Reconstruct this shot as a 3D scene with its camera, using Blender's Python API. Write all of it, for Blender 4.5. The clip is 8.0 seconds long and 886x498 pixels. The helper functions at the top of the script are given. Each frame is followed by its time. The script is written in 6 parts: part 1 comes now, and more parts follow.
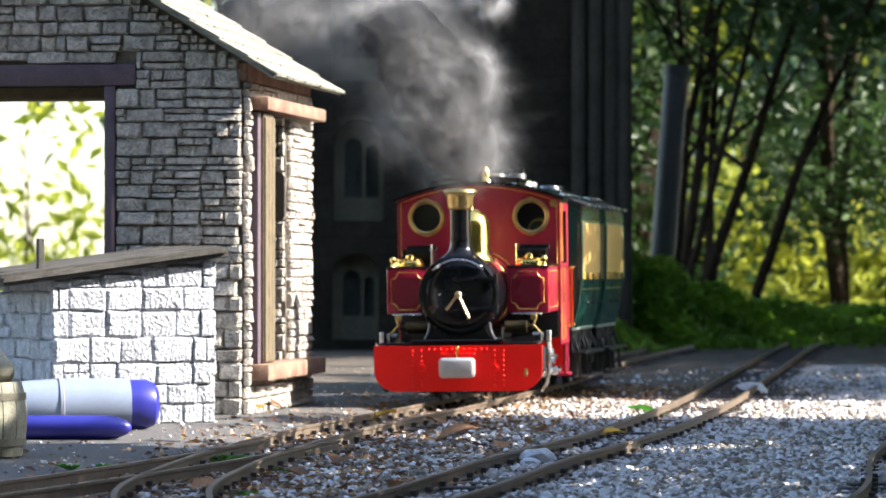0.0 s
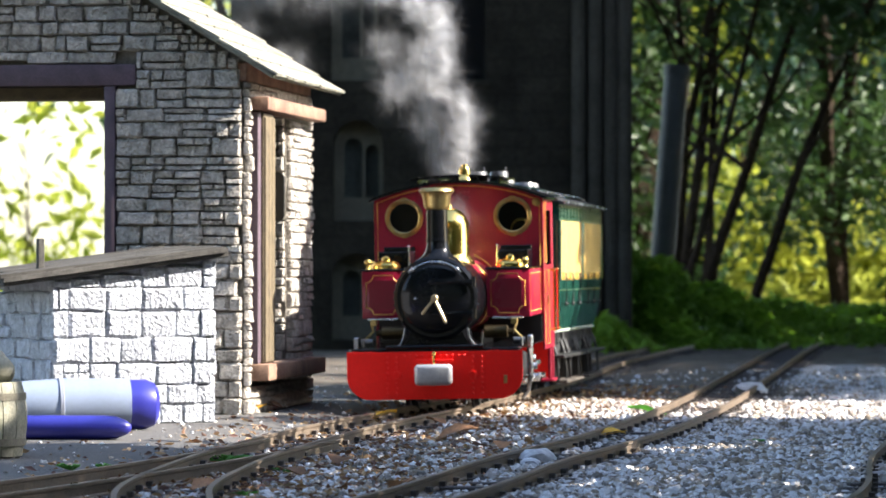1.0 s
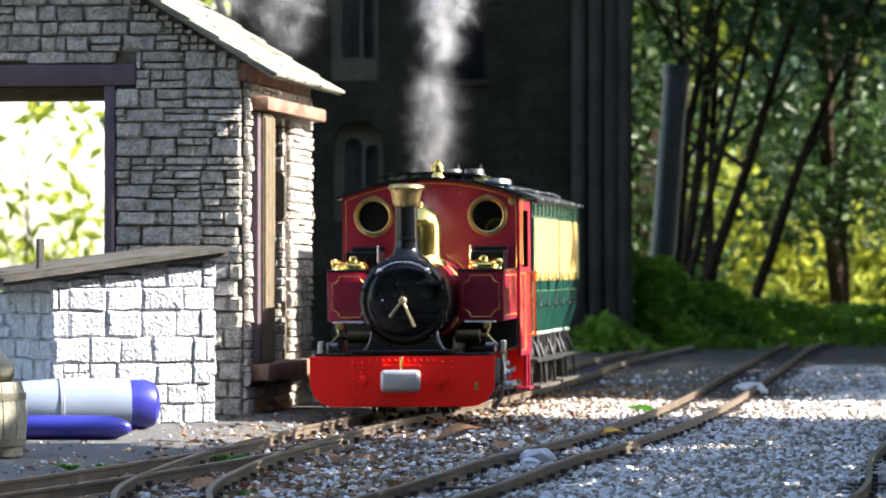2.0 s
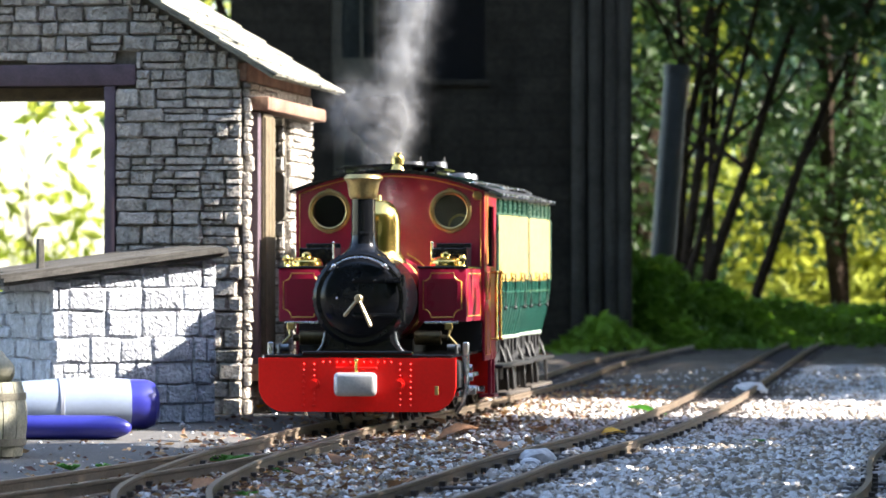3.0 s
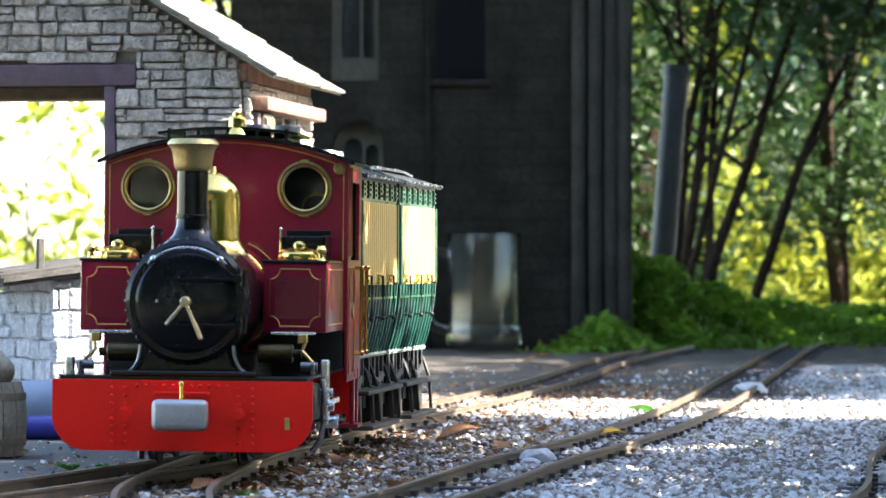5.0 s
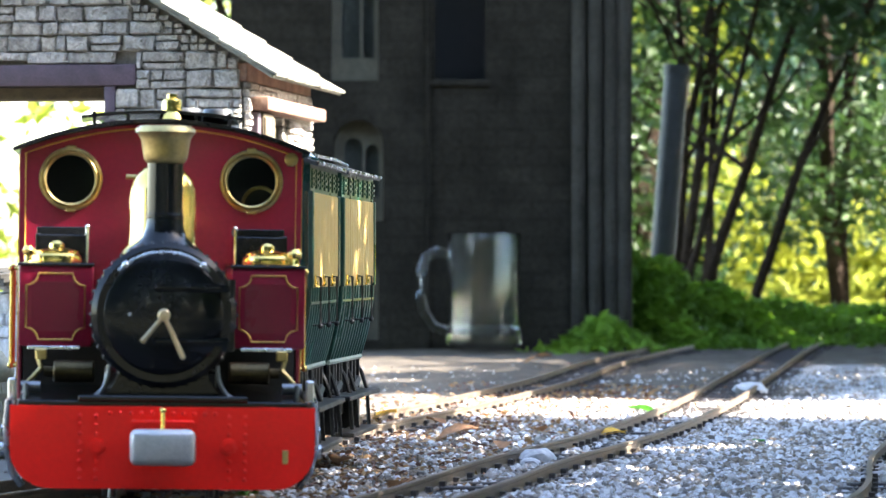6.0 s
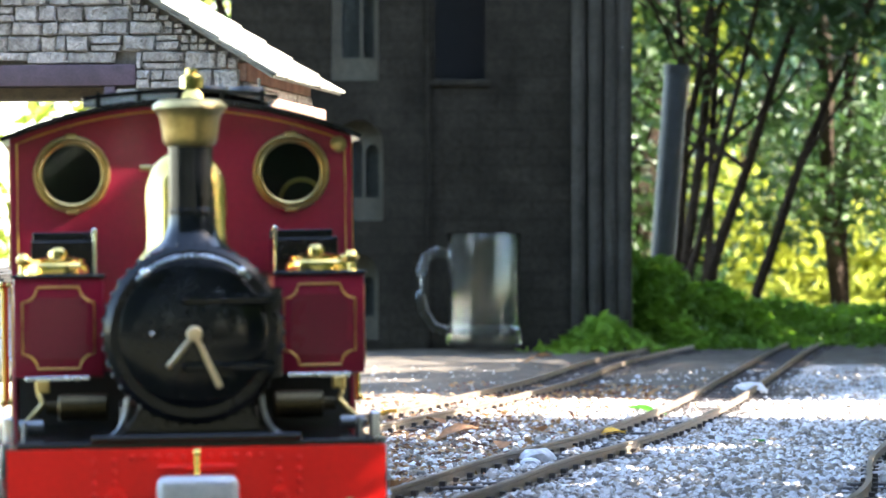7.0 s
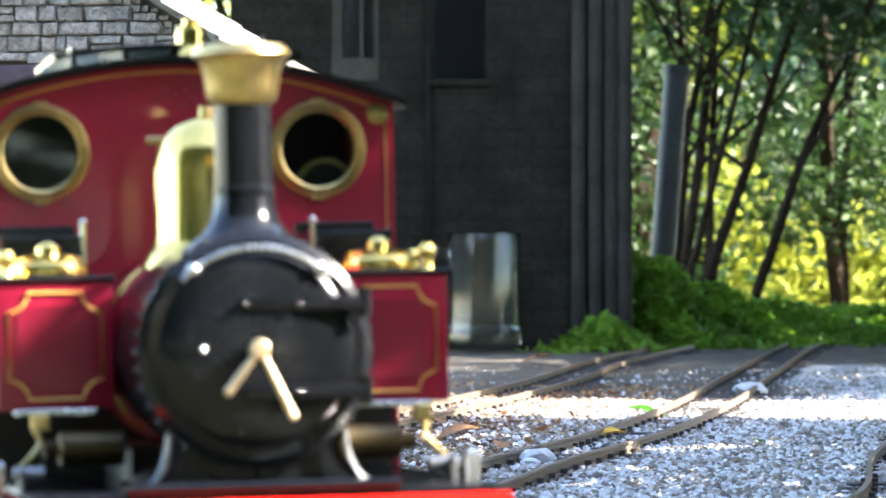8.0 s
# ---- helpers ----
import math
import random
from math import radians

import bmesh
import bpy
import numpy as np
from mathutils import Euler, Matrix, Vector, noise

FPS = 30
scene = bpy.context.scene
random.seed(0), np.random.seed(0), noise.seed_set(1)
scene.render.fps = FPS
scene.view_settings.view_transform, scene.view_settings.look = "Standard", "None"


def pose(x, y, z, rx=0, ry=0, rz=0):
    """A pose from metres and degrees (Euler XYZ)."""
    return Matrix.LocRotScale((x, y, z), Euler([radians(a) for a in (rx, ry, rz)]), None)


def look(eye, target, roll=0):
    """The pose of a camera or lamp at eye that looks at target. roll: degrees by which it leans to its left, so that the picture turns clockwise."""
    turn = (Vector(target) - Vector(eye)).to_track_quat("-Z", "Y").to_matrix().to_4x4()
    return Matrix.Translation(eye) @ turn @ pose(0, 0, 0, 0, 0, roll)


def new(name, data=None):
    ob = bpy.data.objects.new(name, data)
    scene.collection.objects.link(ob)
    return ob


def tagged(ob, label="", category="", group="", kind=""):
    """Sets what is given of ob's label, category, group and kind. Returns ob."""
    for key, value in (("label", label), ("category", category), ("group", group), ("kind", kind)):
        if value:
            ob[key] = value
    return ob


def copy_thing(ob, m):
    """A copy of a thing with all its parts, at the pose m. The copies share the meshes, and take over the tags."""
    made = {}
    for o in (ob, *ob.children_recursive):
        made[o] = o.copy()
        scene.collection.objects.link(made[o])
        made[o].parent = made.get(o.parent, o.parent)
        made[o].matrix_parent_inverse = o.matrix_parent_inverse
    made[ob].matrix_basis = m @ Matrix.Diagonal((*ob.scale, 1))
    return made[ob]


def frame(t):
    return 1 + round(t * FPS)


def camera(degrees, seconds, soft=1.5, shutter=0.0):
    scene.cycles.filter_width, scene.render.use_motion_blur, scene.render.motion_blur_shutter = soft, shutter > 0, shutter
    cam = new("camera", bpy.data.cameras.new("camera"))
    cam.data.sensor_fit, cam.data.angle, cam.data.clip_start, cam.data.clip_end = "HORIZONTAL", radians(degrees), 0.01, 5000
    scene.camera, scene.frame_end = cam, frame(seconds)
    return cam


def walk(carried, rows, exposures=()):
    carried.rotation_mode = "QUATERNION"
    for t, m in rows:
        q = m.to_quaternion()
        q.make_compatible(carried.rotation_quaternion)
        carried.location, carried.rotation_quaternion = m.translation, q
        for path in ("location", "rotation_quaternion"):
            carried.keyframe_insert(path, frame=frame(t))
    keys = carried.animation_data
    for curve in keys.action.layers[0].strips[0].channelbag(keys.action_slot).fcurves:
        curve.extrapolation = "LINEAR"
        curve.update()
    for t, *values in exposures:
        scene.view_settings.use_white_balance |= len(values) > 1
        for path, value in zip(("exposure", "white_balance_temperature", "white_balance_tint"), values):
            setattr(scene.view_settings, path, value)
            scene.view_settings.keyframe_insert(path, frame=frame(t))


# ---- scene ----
# camera: a still tripod shot through a long lens, a hand's width above the ground
EYE_Z = 0.0975
cam = camera(13.2, 8.0)
walk(cam, [(0.0, pose(0, 0, EYE_Z, 90.28)), (8.0, pose(0, 0, EYE_Z, 90.28))],
     [(0.0, 2.15, 6600, 11), (1.5, 2.28, 6600, 11), (3.5, 2.65, 6600, 11), (4.5, 2.9, 6600, 11), (6.0, 3.5, 6600, 11), (7.0, 3.68, 6600, 11), (8.0, 3.5, 6600, 11)])
cam.data.dof.use_dof = True
cam.data.dof.focus_distance = 2.08
cam.data.dof.aperture_fstop = 38.0

# daylight: low sun from the side, a little from the camera's side, and a clear sky
SUN_EL, SUN_AZ = radians(35), radians(-5)
world = bpy.data.worlds.new("world")
scene.world = world
world.use_nodes = True
wn = world.node_tree.nodes
sky = wn.new("ShaderNodeTexSky")
sky.sky_type = "NISHITA"
sky.sun_disc = False
sky.sun_elevation = SUN_EL
sky.sun_rotation = radians(90) - SUN_AZ
wn["Background"].inputs["Strength"].default_value = 0.125
world.node_tree.links.new(sky.outputs["Color"], wn["Background"].inputs["Color"])
sun = new("sun", bpy.data.lights.new("sun", "SUN"))
sun.data.energy, sun.data.angle, sun.data.color = 4.6, radians(0.53), (1.0, 0.94, 0.85)
sun_from = Vector((math.cos(SUN_EL) * math.cos(SUN_AZ), math.cos(SUN_EL) * math.sin(SUN_AZ), math.sin(SUN_EL)))
sun.matrix_world = look(sun_from * 20, (0, 0, 0))

# ---- builders ----
def finish(name, bm, material, k=1.0, smooth=35):
    """A mesh from a bmesh, scaled by k, with edges sharper than smooth degrees left hard."""
    bmesh.ops.recalc_face_normals(bm, faces=bm.faces)
    if k != 1.0:
        bmesh.ops.scale(bm, vec=(k, k, k), verts=bm.verts)
    if smooth:
        for f in bm.faces:
            f.smooth = True
        for e in bm.edges:
            e.smooth = len(e.link_faces) == 2 and e.calc_face_angle(0) < radians(smooth)
    me = bpy.data.meshes.new(name)
    bm.to_mesh(me)
    bm.free()
    me.materials.append(material)
    return me


def part(name, bm, material, parent=None, label="", k=0.001, smooth=35):
    """One mesh object under a thing or a part. Shapes are drawn in millimetres unless k says otherwise."""
    ob = new(name, finish(name, bm, material, k, smooth))
    if parent:
        ob.parent = parent
    if label:
        ob["label"] = label
    return ob


def thing(name, m, label, category, group=""):
    ob = new(name)
    ob.matrix_basis = m
    return tagged(ob, label, category, group)


def box(bm, x0, x1, y0, y1, z0, z1, bev=0.0, seg=2):
    made = bmesh.ops.create_cube(bm, size=1)["verts"]
    for v in made:
        v.co = ((x0 + x1) / 2 + v.co.x * (x1 - x0), (y0 + y1) / 2 + v.co.y * (y1 - y0), (z0 + z1) / 2 + v.co.z * (z1 - z0))
    if bev:
        edges = list({e for v in made for e in v.link_edges})
        bmesh.ops.bevel(bm, geom=edges, offset=bev, segments=seg, affect="EDGES", profile=0.5)
    return bm


def axis_pose(p, q):
    p, q = Vector(p), Vector(q)
    return Matrix.Translation(p) @ (q - p).to_track_quat("Z", "Y").to_matrix().to_4x4()


def lathe(bm, prof, m=Matrix(), n=32, a0=0.0, a1=360.0):
    """Turn a profile of (radius, height) about the z axis of m."""
    full = abs(a1 - a0) >= 359.9
    cols = n if full else n + 1
    rings = []
    for r, h in prof:
        ring = []
        for i in range(cols):
            a = radians(a0 + (a1 - a0) * i / n)
            ring.append(bm.verts.new(m @ Vector((r * math.cos(a), r * math.sin(a), h))))
        rings.append(ring)
    for a, b in zip(rings, rings[1:]):
        for i in range(n):
            j = (i + 1) % cols
            bm.faces.new((a[i], a[j], b[j], b[i]))
    if full:
        for ring, flip in ((rings[0], True), (rings[-1], False)):
            bm.faces.new(list(reversed(ring)) if flip else ring)
    return bm


def cyl(bm, p, q, r, n=16, r2=None, bev=0.0):
    h = (Vector(q) - Vector(p)).length
    r2 = r if r2 is None else r2
    prof = [(r, 0), (r2, h)] if not bev else [(r - bev, 0), (r, bev), (r2, h - bev), (r2 - bev, h)]
    return lathe(bm, prof, axis_pose(p, q), n)


def ball(bm, p, r, n=12):
    prof = [(max(r * math.cos(radians(a)), r * 0.02), r * math.sin(radians(a))) for a in range(-90, 91, 18)]
    return lathe(bm, prof, Matrix.Translation(p), n)


def tube(bm, pts, r, n=8, closed=False):
    pts = [Vector(p) for p in pts]
    radii = r if isinstance(r, list) else [r] * len(pts)
    rings = []
    for i, p in enumerate(pts):
        r = radii[i]
        if closed:
            d = pts[(i + 1) % len(pts)] - pts[i - 1]
        else:
            d = pts[min(i + 1, len(pts) - 1)] - pts[max(i - 1, 0)]
        m = Matrix.Translation(p) @ d.to_track_quat("Z", "Y").to_matrix().to_4x4()
        rings.append([bm.verts.new(m @ Vector((r * math.cos(2 * math.pi * j / n), r * math.sin(2 * math.pi * j / n), 0))) for j in range(n)])
    pairs = list(zip(rings, rings[1:])) + ([(rings[-1], rings[0])] if closed else [])
    for a, b in pairs:
        for j in range(n):
            bm.faces.new((a[j], a[(j + 1) % n], b[(j + 1) % n], b[j]))
    if not closed:
        bm.faces.new(list(reversed(rings[0])))
        bm.faces.new(rings[-1])
    return bm


def plate(bm, outline, holes, y0, y1):
    """A flat plate in the x-z plane with holes through it, between y0 and y1."""
    edges = []
    for loop in [outline] + list(holes):
        vs = [bm.verts.new((x, y0, z)) for x, z in loop]
        edges += [bm.edges.new((vs[i], vs[(i + 1) % len(vs)])) for i in range(len(vs))]
    faces = [g for g in bmesh.ops.triangle_fill(bm, edges=edges, use_beauty=True)["geom"] if isinstance(g, bmesh.types.BMFace)]
    out = bmesh.ops.extrude_face_region(bm, geom=faces)["geom"]
    for v in out:
        if isinstance(v, bmesh.types.BMVert):
            v.co.y = y1
    return bm


def arc(cx, cz, r, a0, a1, n):
    return [(cx + r * math.cos(radians(a0 + (a1 - a0) * i / n)), cz + r * math.sin(radians(a0 + (a1 - a0) * i / n))) for i in range(n + 1)]


# ---- materials ----
def mat(name, base, rough=0.6, metal=0.0, var=0.25, scale=60.0, fine=600.0, bump=0.2, coat=0.0, each=0.0, tint=None, translucent=0.0, rough_var=0.15, depth=0.001, blotch=0.5, placed=False, gloss=0.5):
    """A surface with broad stains and fine grain. scale and fine are in cycles a metre; each varies one piece from the next;
    placed takes the grain from the place in the yard, for pieces that share a mesh at other sizes."""
    m = bpy.data.materials.new(name)
    m.use_nodes = True
    t = m.node_tree
    N, L = t.nodes, t.links
    b = N["Principled BSDF"]
    co = N.new("ShaderNodeTexCoord")
    big, small = N.new("ShaderNodeTexNoise"), N.new("ShaderNodeTexNoise")
    big.inputs["Scale"].default_value, big.inputs["Detail"].default_value = scale, 5
    small.inputs["Scale"].default_value, small.inputs["Detail"].default_value = fine, 4
    info = N.new("ShaderNodeObjectInfo")
    shift = N.new("ShaderNodeVectorMath")
    shift.operation = "ADD"
    spread = N.new("ShaderNodeMath")
    spread.operation, spread.inputs[1].default_value = "MULTIPLY", 37.0
    L.new(info.outputs["Random"], spread.inputs[0])
    if placed:
        geo = N.new("ShaderNodeNewGeometry")
        L.new(geo.outputs["Position"], shift.inputs[0])
    else:
        L.new(co.outputs["Object"], shift.inputs[0])
    b.inputs["Specular IOR Level"].default_value = gloss
    L.new(spread.outputs[0], shift.inputs[1])
    for n in (big, small):
        L.new(shift.outputs[0], n.inputs["Vector"])
    dark = tuple(max(0.0, c * (1 - var)) for c in base)
    light = tuple(min(1.0, c * (1 + var)) for c in base) if tint is None else tint
    ramp = N.new("ShaderNodeValToRGB")
    ramp.color_ramp.elements[0].position, ramp.color_ramp.elements[1].position = 0.5 - blotch / 2, 0.5 + blotch / 2
    ramp.color_ramp.elements[0].color, ramp.color_ramp.elements[1].color = (*dark, 1), (*light, 1)
    L.new(big.outputs["Fac"], ramp.inputs["Fac"])
    hsv = N.new("ShaderNodeHueSaturation")
    L.new(ramp.outputs["Color"], hsv.inputs["Color"])
    val = N.new("ShaderNodeMapRange")
    val.inputs["From Min"].default_value, val.inputs["From Max"].default_value = 0.25, 0.75
    val.inputs["To Min"].default_value, val.inputs["To Max"].default_value = 1 - var * 0.7, 1 + var * 0.7
    L.new(small.outputs["Fac"], val.inputs["Value"])
    if each:
        rnd = N.new("ShaderNodeMapRange")
        rnd.inputs["To Min"].default_value, rnd.inputs["To Max"].default_value = 1 - each, 1 + each
        L.new(info.outputs["Random"], rnd.inputs["Value"])
        mul = N.new("ShaderNodeMath")
        mul.operation = "MULTIPLY"
        L.new(val.outputs[0], mul.inputs[0])
        L.new(rnd.outputs[0], mul.inputs[1])
        L.new(mul.outputs[0], hsv.inputs["Value"])
    else:
        L.new(val.outputs[0], hsv.inputs["Value"])
    L.new(hsv.outputs["Color"], b.inputs["Base Color"])
    rr = N.new("ShaderNodeMapRange")
    rr.inputs["To Min"].default_value, rr.inputs["To Max"].default_value = max(0.02, rough - rough_var), min(1.0, rough + rough_var)
    L.new(big.outputs["Fac"], rr.inputs["Value"])
    L.new(rr.outputs[0], b.inputs["Roughness"])
    b.inputs["Metallic"].default_value = metal
    b.inputs["Coat Weight"].default_value = coat
    b.inputs["Coat Roughness"].default_value = 0.06
    if bump:
        bp = N.new("ShaderNodeBump")
        bp.inputs["Strength"].default_value, bp.inputs["Distance"].default_value = bump, depth
        L.new(small.outputs["Fac"], bp.inputs["Height"])
        L.new(bp.outputs["Normal"], b.inputs["Normal"])
    if translucent:
        tr = N.new("ShaderNodeBsdfTranslucent")
        L.new(hsv.outputs["Color"], tr.inputs["Color"])
        mix = N.new("ShaderNodeMixShader")
        mix.inputs["Fac"].default_value = translucent
        L.new(b.outputs[0], mix.inputs[1])
        L.new(tr.outputs[0], mix.inputs[2])
        L.new(mix.outputs[0], N["Material Output"].inputs["Surface"])
    return m


def thin_glass(name, shine):
    """A thin clear pane: mostly seen through, with a faint mirror of what stands before it."""
    m = bpy.data.materials.new(name)
    m.use_nodes = True
    N, L = m.node_tree.nodes, m.node_tree.links
    N.remove(N["Principled BSDF"])
    clear, mirror, mix = N.new("ShaderNodeBsdfTransparent"), N.new("ShaderNodeBsdfGlossy"), N.new("ShaderNodeMixShader")
    clear.inputs["Color"].default_value = (0.82, 0.88, 0.90, 1)
    mirror.inputs["Roughness"].default_value = 0.03
    mix.inputs["Fac"].default_value = shine
    L.new(clear.outputs[0], mix.inputs[1])
    L.new(mirror.outputs[0], mix.inputs[2])
    L.new(mix.outputs[0], N["Material Output"].inputs["Surface"])
    return m


def glass(name, color=(1, 1, 1), rough=0.02):
    m = bpy.data.materials.new(name)
    m.use_nodes = True
    b = m.node_tree.nodes["Principled BSDF"]
    b.inputs["Base Color"].default_value = (*color, 1)
    b.inputs["Roughness"].default_value = rough
    b.inputs["Transmission Weight"].default_value = 1.0
    b.inputs["IOR"].default_value = 1.45
    return m


RED = mat("crimson_paint", (0.235, 0.008, 0.029), 0.32, gloss=0.25, coat=0.22, var=0.12, scale=30, fine=500, bump=0.03, rough_var=0.08)
BEAM_RED = mat("scarlet_paint", (0.84, 0.012, 0.008), 0.42, gloss=0.2, coat=0.1, var=0.08, scale=30, fine=500, bump=0.04, rough_var=0.08)
BLACK = mat("black_enamel", (0.005, 0.0055, 0.007), 0.16, gloss=0.18, coat=0.16, var=0.4, scale=40, fine=700, bump=0.04, rough_var=0.1)
SOOT = mat("satin_black", (0.012, 0.012, 0.013), 0.5, var=0.4, scale=60, fine=800, bump=0.1)
BRASS = mat("polished_brass", (0.80, 0.55, 0.16), 0.17, 1.0, var=0.12, scale=50, fine=600, bump=0.03, rough_var=0.1)
DULL_BRASS = mat("tarnished_brass", (0.46, 0.34, 0.14), 0.36, 1.0, var=0.25, scale=90, fine=700, bump=0.08)
GOLD = mat("gold_lining", (0.62, 0.33, 0.07), 0.4, 0.2, var=0.1, bump=0)
STEEL = mat("bright_steel", (0.52, 0.53, 0.55), 0.25, 1.0, var=0.2, scale=90, fine=700, bump=0.06)
DARK_STEEL = mat("dull_dark_steel", (0.20, 0.205, 0.215), 0.4, 0.9, var=0.25, scale=90, fine=700, bump=0.08)
WHITE_METAL = mat("cast_white_metal", (0.42, 0.42, 0.43), 0.42, 0.55, var=0.15, scale=80, fine=900, bump=0.12)
GREEN = mat("coach_green_paint", (0.009, 0.055, 0.040), 0.3, coat=0.4, var=0.15, scale=30, fine=500, bump=0.04)
LIGHT_GREEN = mat("light_coach_green", (0.012, 0.070, 0.052), 0.32, coat=0.4, var=0.15, bump=0.04)
CREAM = mat("coach_cream_paint", (0.50, 0.325, 0.105), 0.4, coat=0.15, var=0.1, scale=30, fine=500, bump=0.04, each=0.05)
ROOF_GREY = mat("roof_grey_paint", (0.035, 0.038, 0.043), 0.45, coat=0.3, var=0.25, scale=50, fine=600, bump=0.08)
PANE = thin_glass("window_glass", 0.012)
COACH_PANE = thin_glass("bright_reflecting_glass", 0.55)
STONE = mat("moulded_grey_stone", (0.42, 0.385, 0.34), 0.85, gloss=0.25, var=0.40, scale=170, fine=520, bump=1.0, each=0.13, depth=0.0040, placed=True)
MORTAR = mat("dark_mortar", (0.17, 0.15, 0.125), 0.95, var=0.4, scale=90, fine=700, bump=0.5)
WHITEWASH = mat("flaking_whitewash", (0.43, 0.455, 0.51), 0.85, gloss=0.2, var=0.30, scale=150, fine=420, bump=1.0, each=0.08, depth=0.0034, placed=True, tint=(0.56, 0.585, 0.64))
WASH_JOINT = mat("whitewashed_joint", (0.34, 0.35, 0.38), 0.9, var=0.5, scale=150, fine=900, bump=0.5)
PURPLE = mat("faded_purple_timber_paint", (0.085, 0.058, 0.075), 0.6, var=0.3, scale=70, fine=700, bump=0.25)
OAK = mat("weathered_bare_timber", (0.105, 0.080, 0.046), 0.8, var=0.4, scale=110, fine=900, bump=0.5)
PINK_WOOD = mat("worn_painted_timber", (0.17, 0.075, 0.052), 0.75, var=0.35, scale=60, fine=600, bump=0.35, tint=(0.30, 0.19, 0.13))
SLATE = mat("lichened_slate", (0.215, 0.21, 0.17), 0.85, var=0.35, scale=120, fine=900, bump=0.6, each=0.14, placed=True)
FELT = mat("grey_roofing_board", (0.060, 0.057, 0.052), 0.9, gloss=0.2, var=0.4, scale=80, fine=800, bump=0.6, each=0.2, placed=True)
RAIL = mat("tarnished_rail", (0.20, 0.155, 0.115), 0.5, 0.6, var=0.35, scale=50, fine=700, bump=0.2)
SLEEPER = mat("dark_plastic_sleeper", (0.05, 0.042, 0.038), 0.75, var=0.4, scale=90, fine=700, bump=0.3)
BARK = mat("dark_bark", (0.036, 0.025, 0.018), 0.95, gloss=0.08, var=0.4, scale=20, fine=120, bump=0.7, depth=0.01)
# sunlight and shade are put into the leaf colours: pale sunlit, dark shaded
LEAF_SUNLIT = mat("sunlit_green_leaf", (0.15, 0.22, 0.028), 0.6, gloss=0.2, var=0.45, scale=3.0, fine=25, bump=0.0, translucent=0.6, tint=(0.44, 0.46, 0.07))
LEAF_SHADED = mat("shaded_green_leaf", (0.028, 0.065, 0.018), 0.5, var=0.4, scale=3.0, fine=25, bump=0.0, translucent=0.3, tint=(0.06, 0.12, 0.025))
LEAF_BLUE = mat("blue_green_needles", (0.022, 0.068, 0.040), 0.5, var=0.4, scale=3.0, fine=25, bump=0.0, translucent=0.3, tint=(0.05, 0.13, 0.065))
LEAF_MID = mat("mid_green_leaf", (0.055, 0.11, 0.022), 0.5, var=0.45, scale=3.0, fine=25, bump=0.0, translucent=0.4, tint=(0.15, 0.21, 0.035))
# sun on the creeping foliage is put into this brighter green
MOSS = mat("sun_brightened_foliage", (0.11, 0.26, 0.018), 0.6, var=0.4, scale=9.0, fine=60, bump=0.0, translucent=0.45, tint=(0.22, 0.40, 0.03))
DEAD_LEAF = mat("dry_brown_leaf", (0.24, 0.115, 0.05), 0.7, var=0.4, scale=60, fine=500, bump=0.2, translucent=0.25, each=0.35)
YELLOW_LEAF = mat("yellow_autumn_leaf", (0.60, 0.34, 0.04), 0.6, var=0.3, scale=60, fine=500, bump=0.2, translucent=0.3)
WEED = mat("young_weed_leaf", (0.07, 0.23, 0.03), 0.5, var=0.3, scale=90, fine=500, bump=0.1, translucent=0.35)
CHIP = mat("pale_granite_chippings", (0.46, 0.46, 0.47), 0.85, var=0.4, scale=40, fine=300, bump=0.3)
BLUE_PLASTIC = mat("blue_violet_plastic", (0.022, 0.024, 0.23), 0.35, coat=0.2, var=0.1, scale=40, fine=400, bump=0.03)
FROST = mat("milky_plastic", (0.34, 0.41, 0.54), 0.35, var=0.08, scale=40, fine=400, bump=0.02, translucent=0.4)
BARREL_WOOD = mat("pale_mossy_wood", (0.30, 0.29, 0.22), 0.8, var=0.3, scale=80, fine=600, bump=0.4, each=0.1)
PIPE = mat("dark_grey_pipe", (0.060, 0.062, 0.056), 0.55, var=0.25, scale=20, fine=200, bump=0.15)
MUG = glass("thick_glass", (0.90, 0.95, 0.92), 0.03)
OIL_BRASS = mat("oily_dull_brass", (0.075, 0.055, 0.026), 0.4, 0.9, var=0.35, scale=90, fine=700, bump=0.1)
# black that stands in for an unlit room
UNLIT_BLACK = mat("unlit_interior_black", (0.015, 0.015, 0.014), 0.9, var=0.3, bump=0)
DULL_PANE = mat("dull_dark_glazing", (0.035, 0.040, 0.034), 0.6, gloss=0.1, var=0.4, scale=15, fine=200, bump=0.05)


# ---- ground ----
TRACK = [(-0.0416, 0.9), (-0.0723, 1.1), (-0.0877, 1.3), (-0.1063, 1.5), (-0.124, 1.7), (-0.117, 1.9), (-0.099, 2.1), (-0.059, 2.4), (-0.004, 2.7), (0.043, 3.0), (0.1, 3.4), (0.168, 4.0), (0.24, 4.5), (0.305, 4.9)]


def curve_point(line, y):
    for (x0, y0), (x1, y1) in zip(line, line[1:]):
        if y <= y1:
            return x0 + (x1 - x0) * (y - y0) / (y1 - y0)
    return line[-1][0]


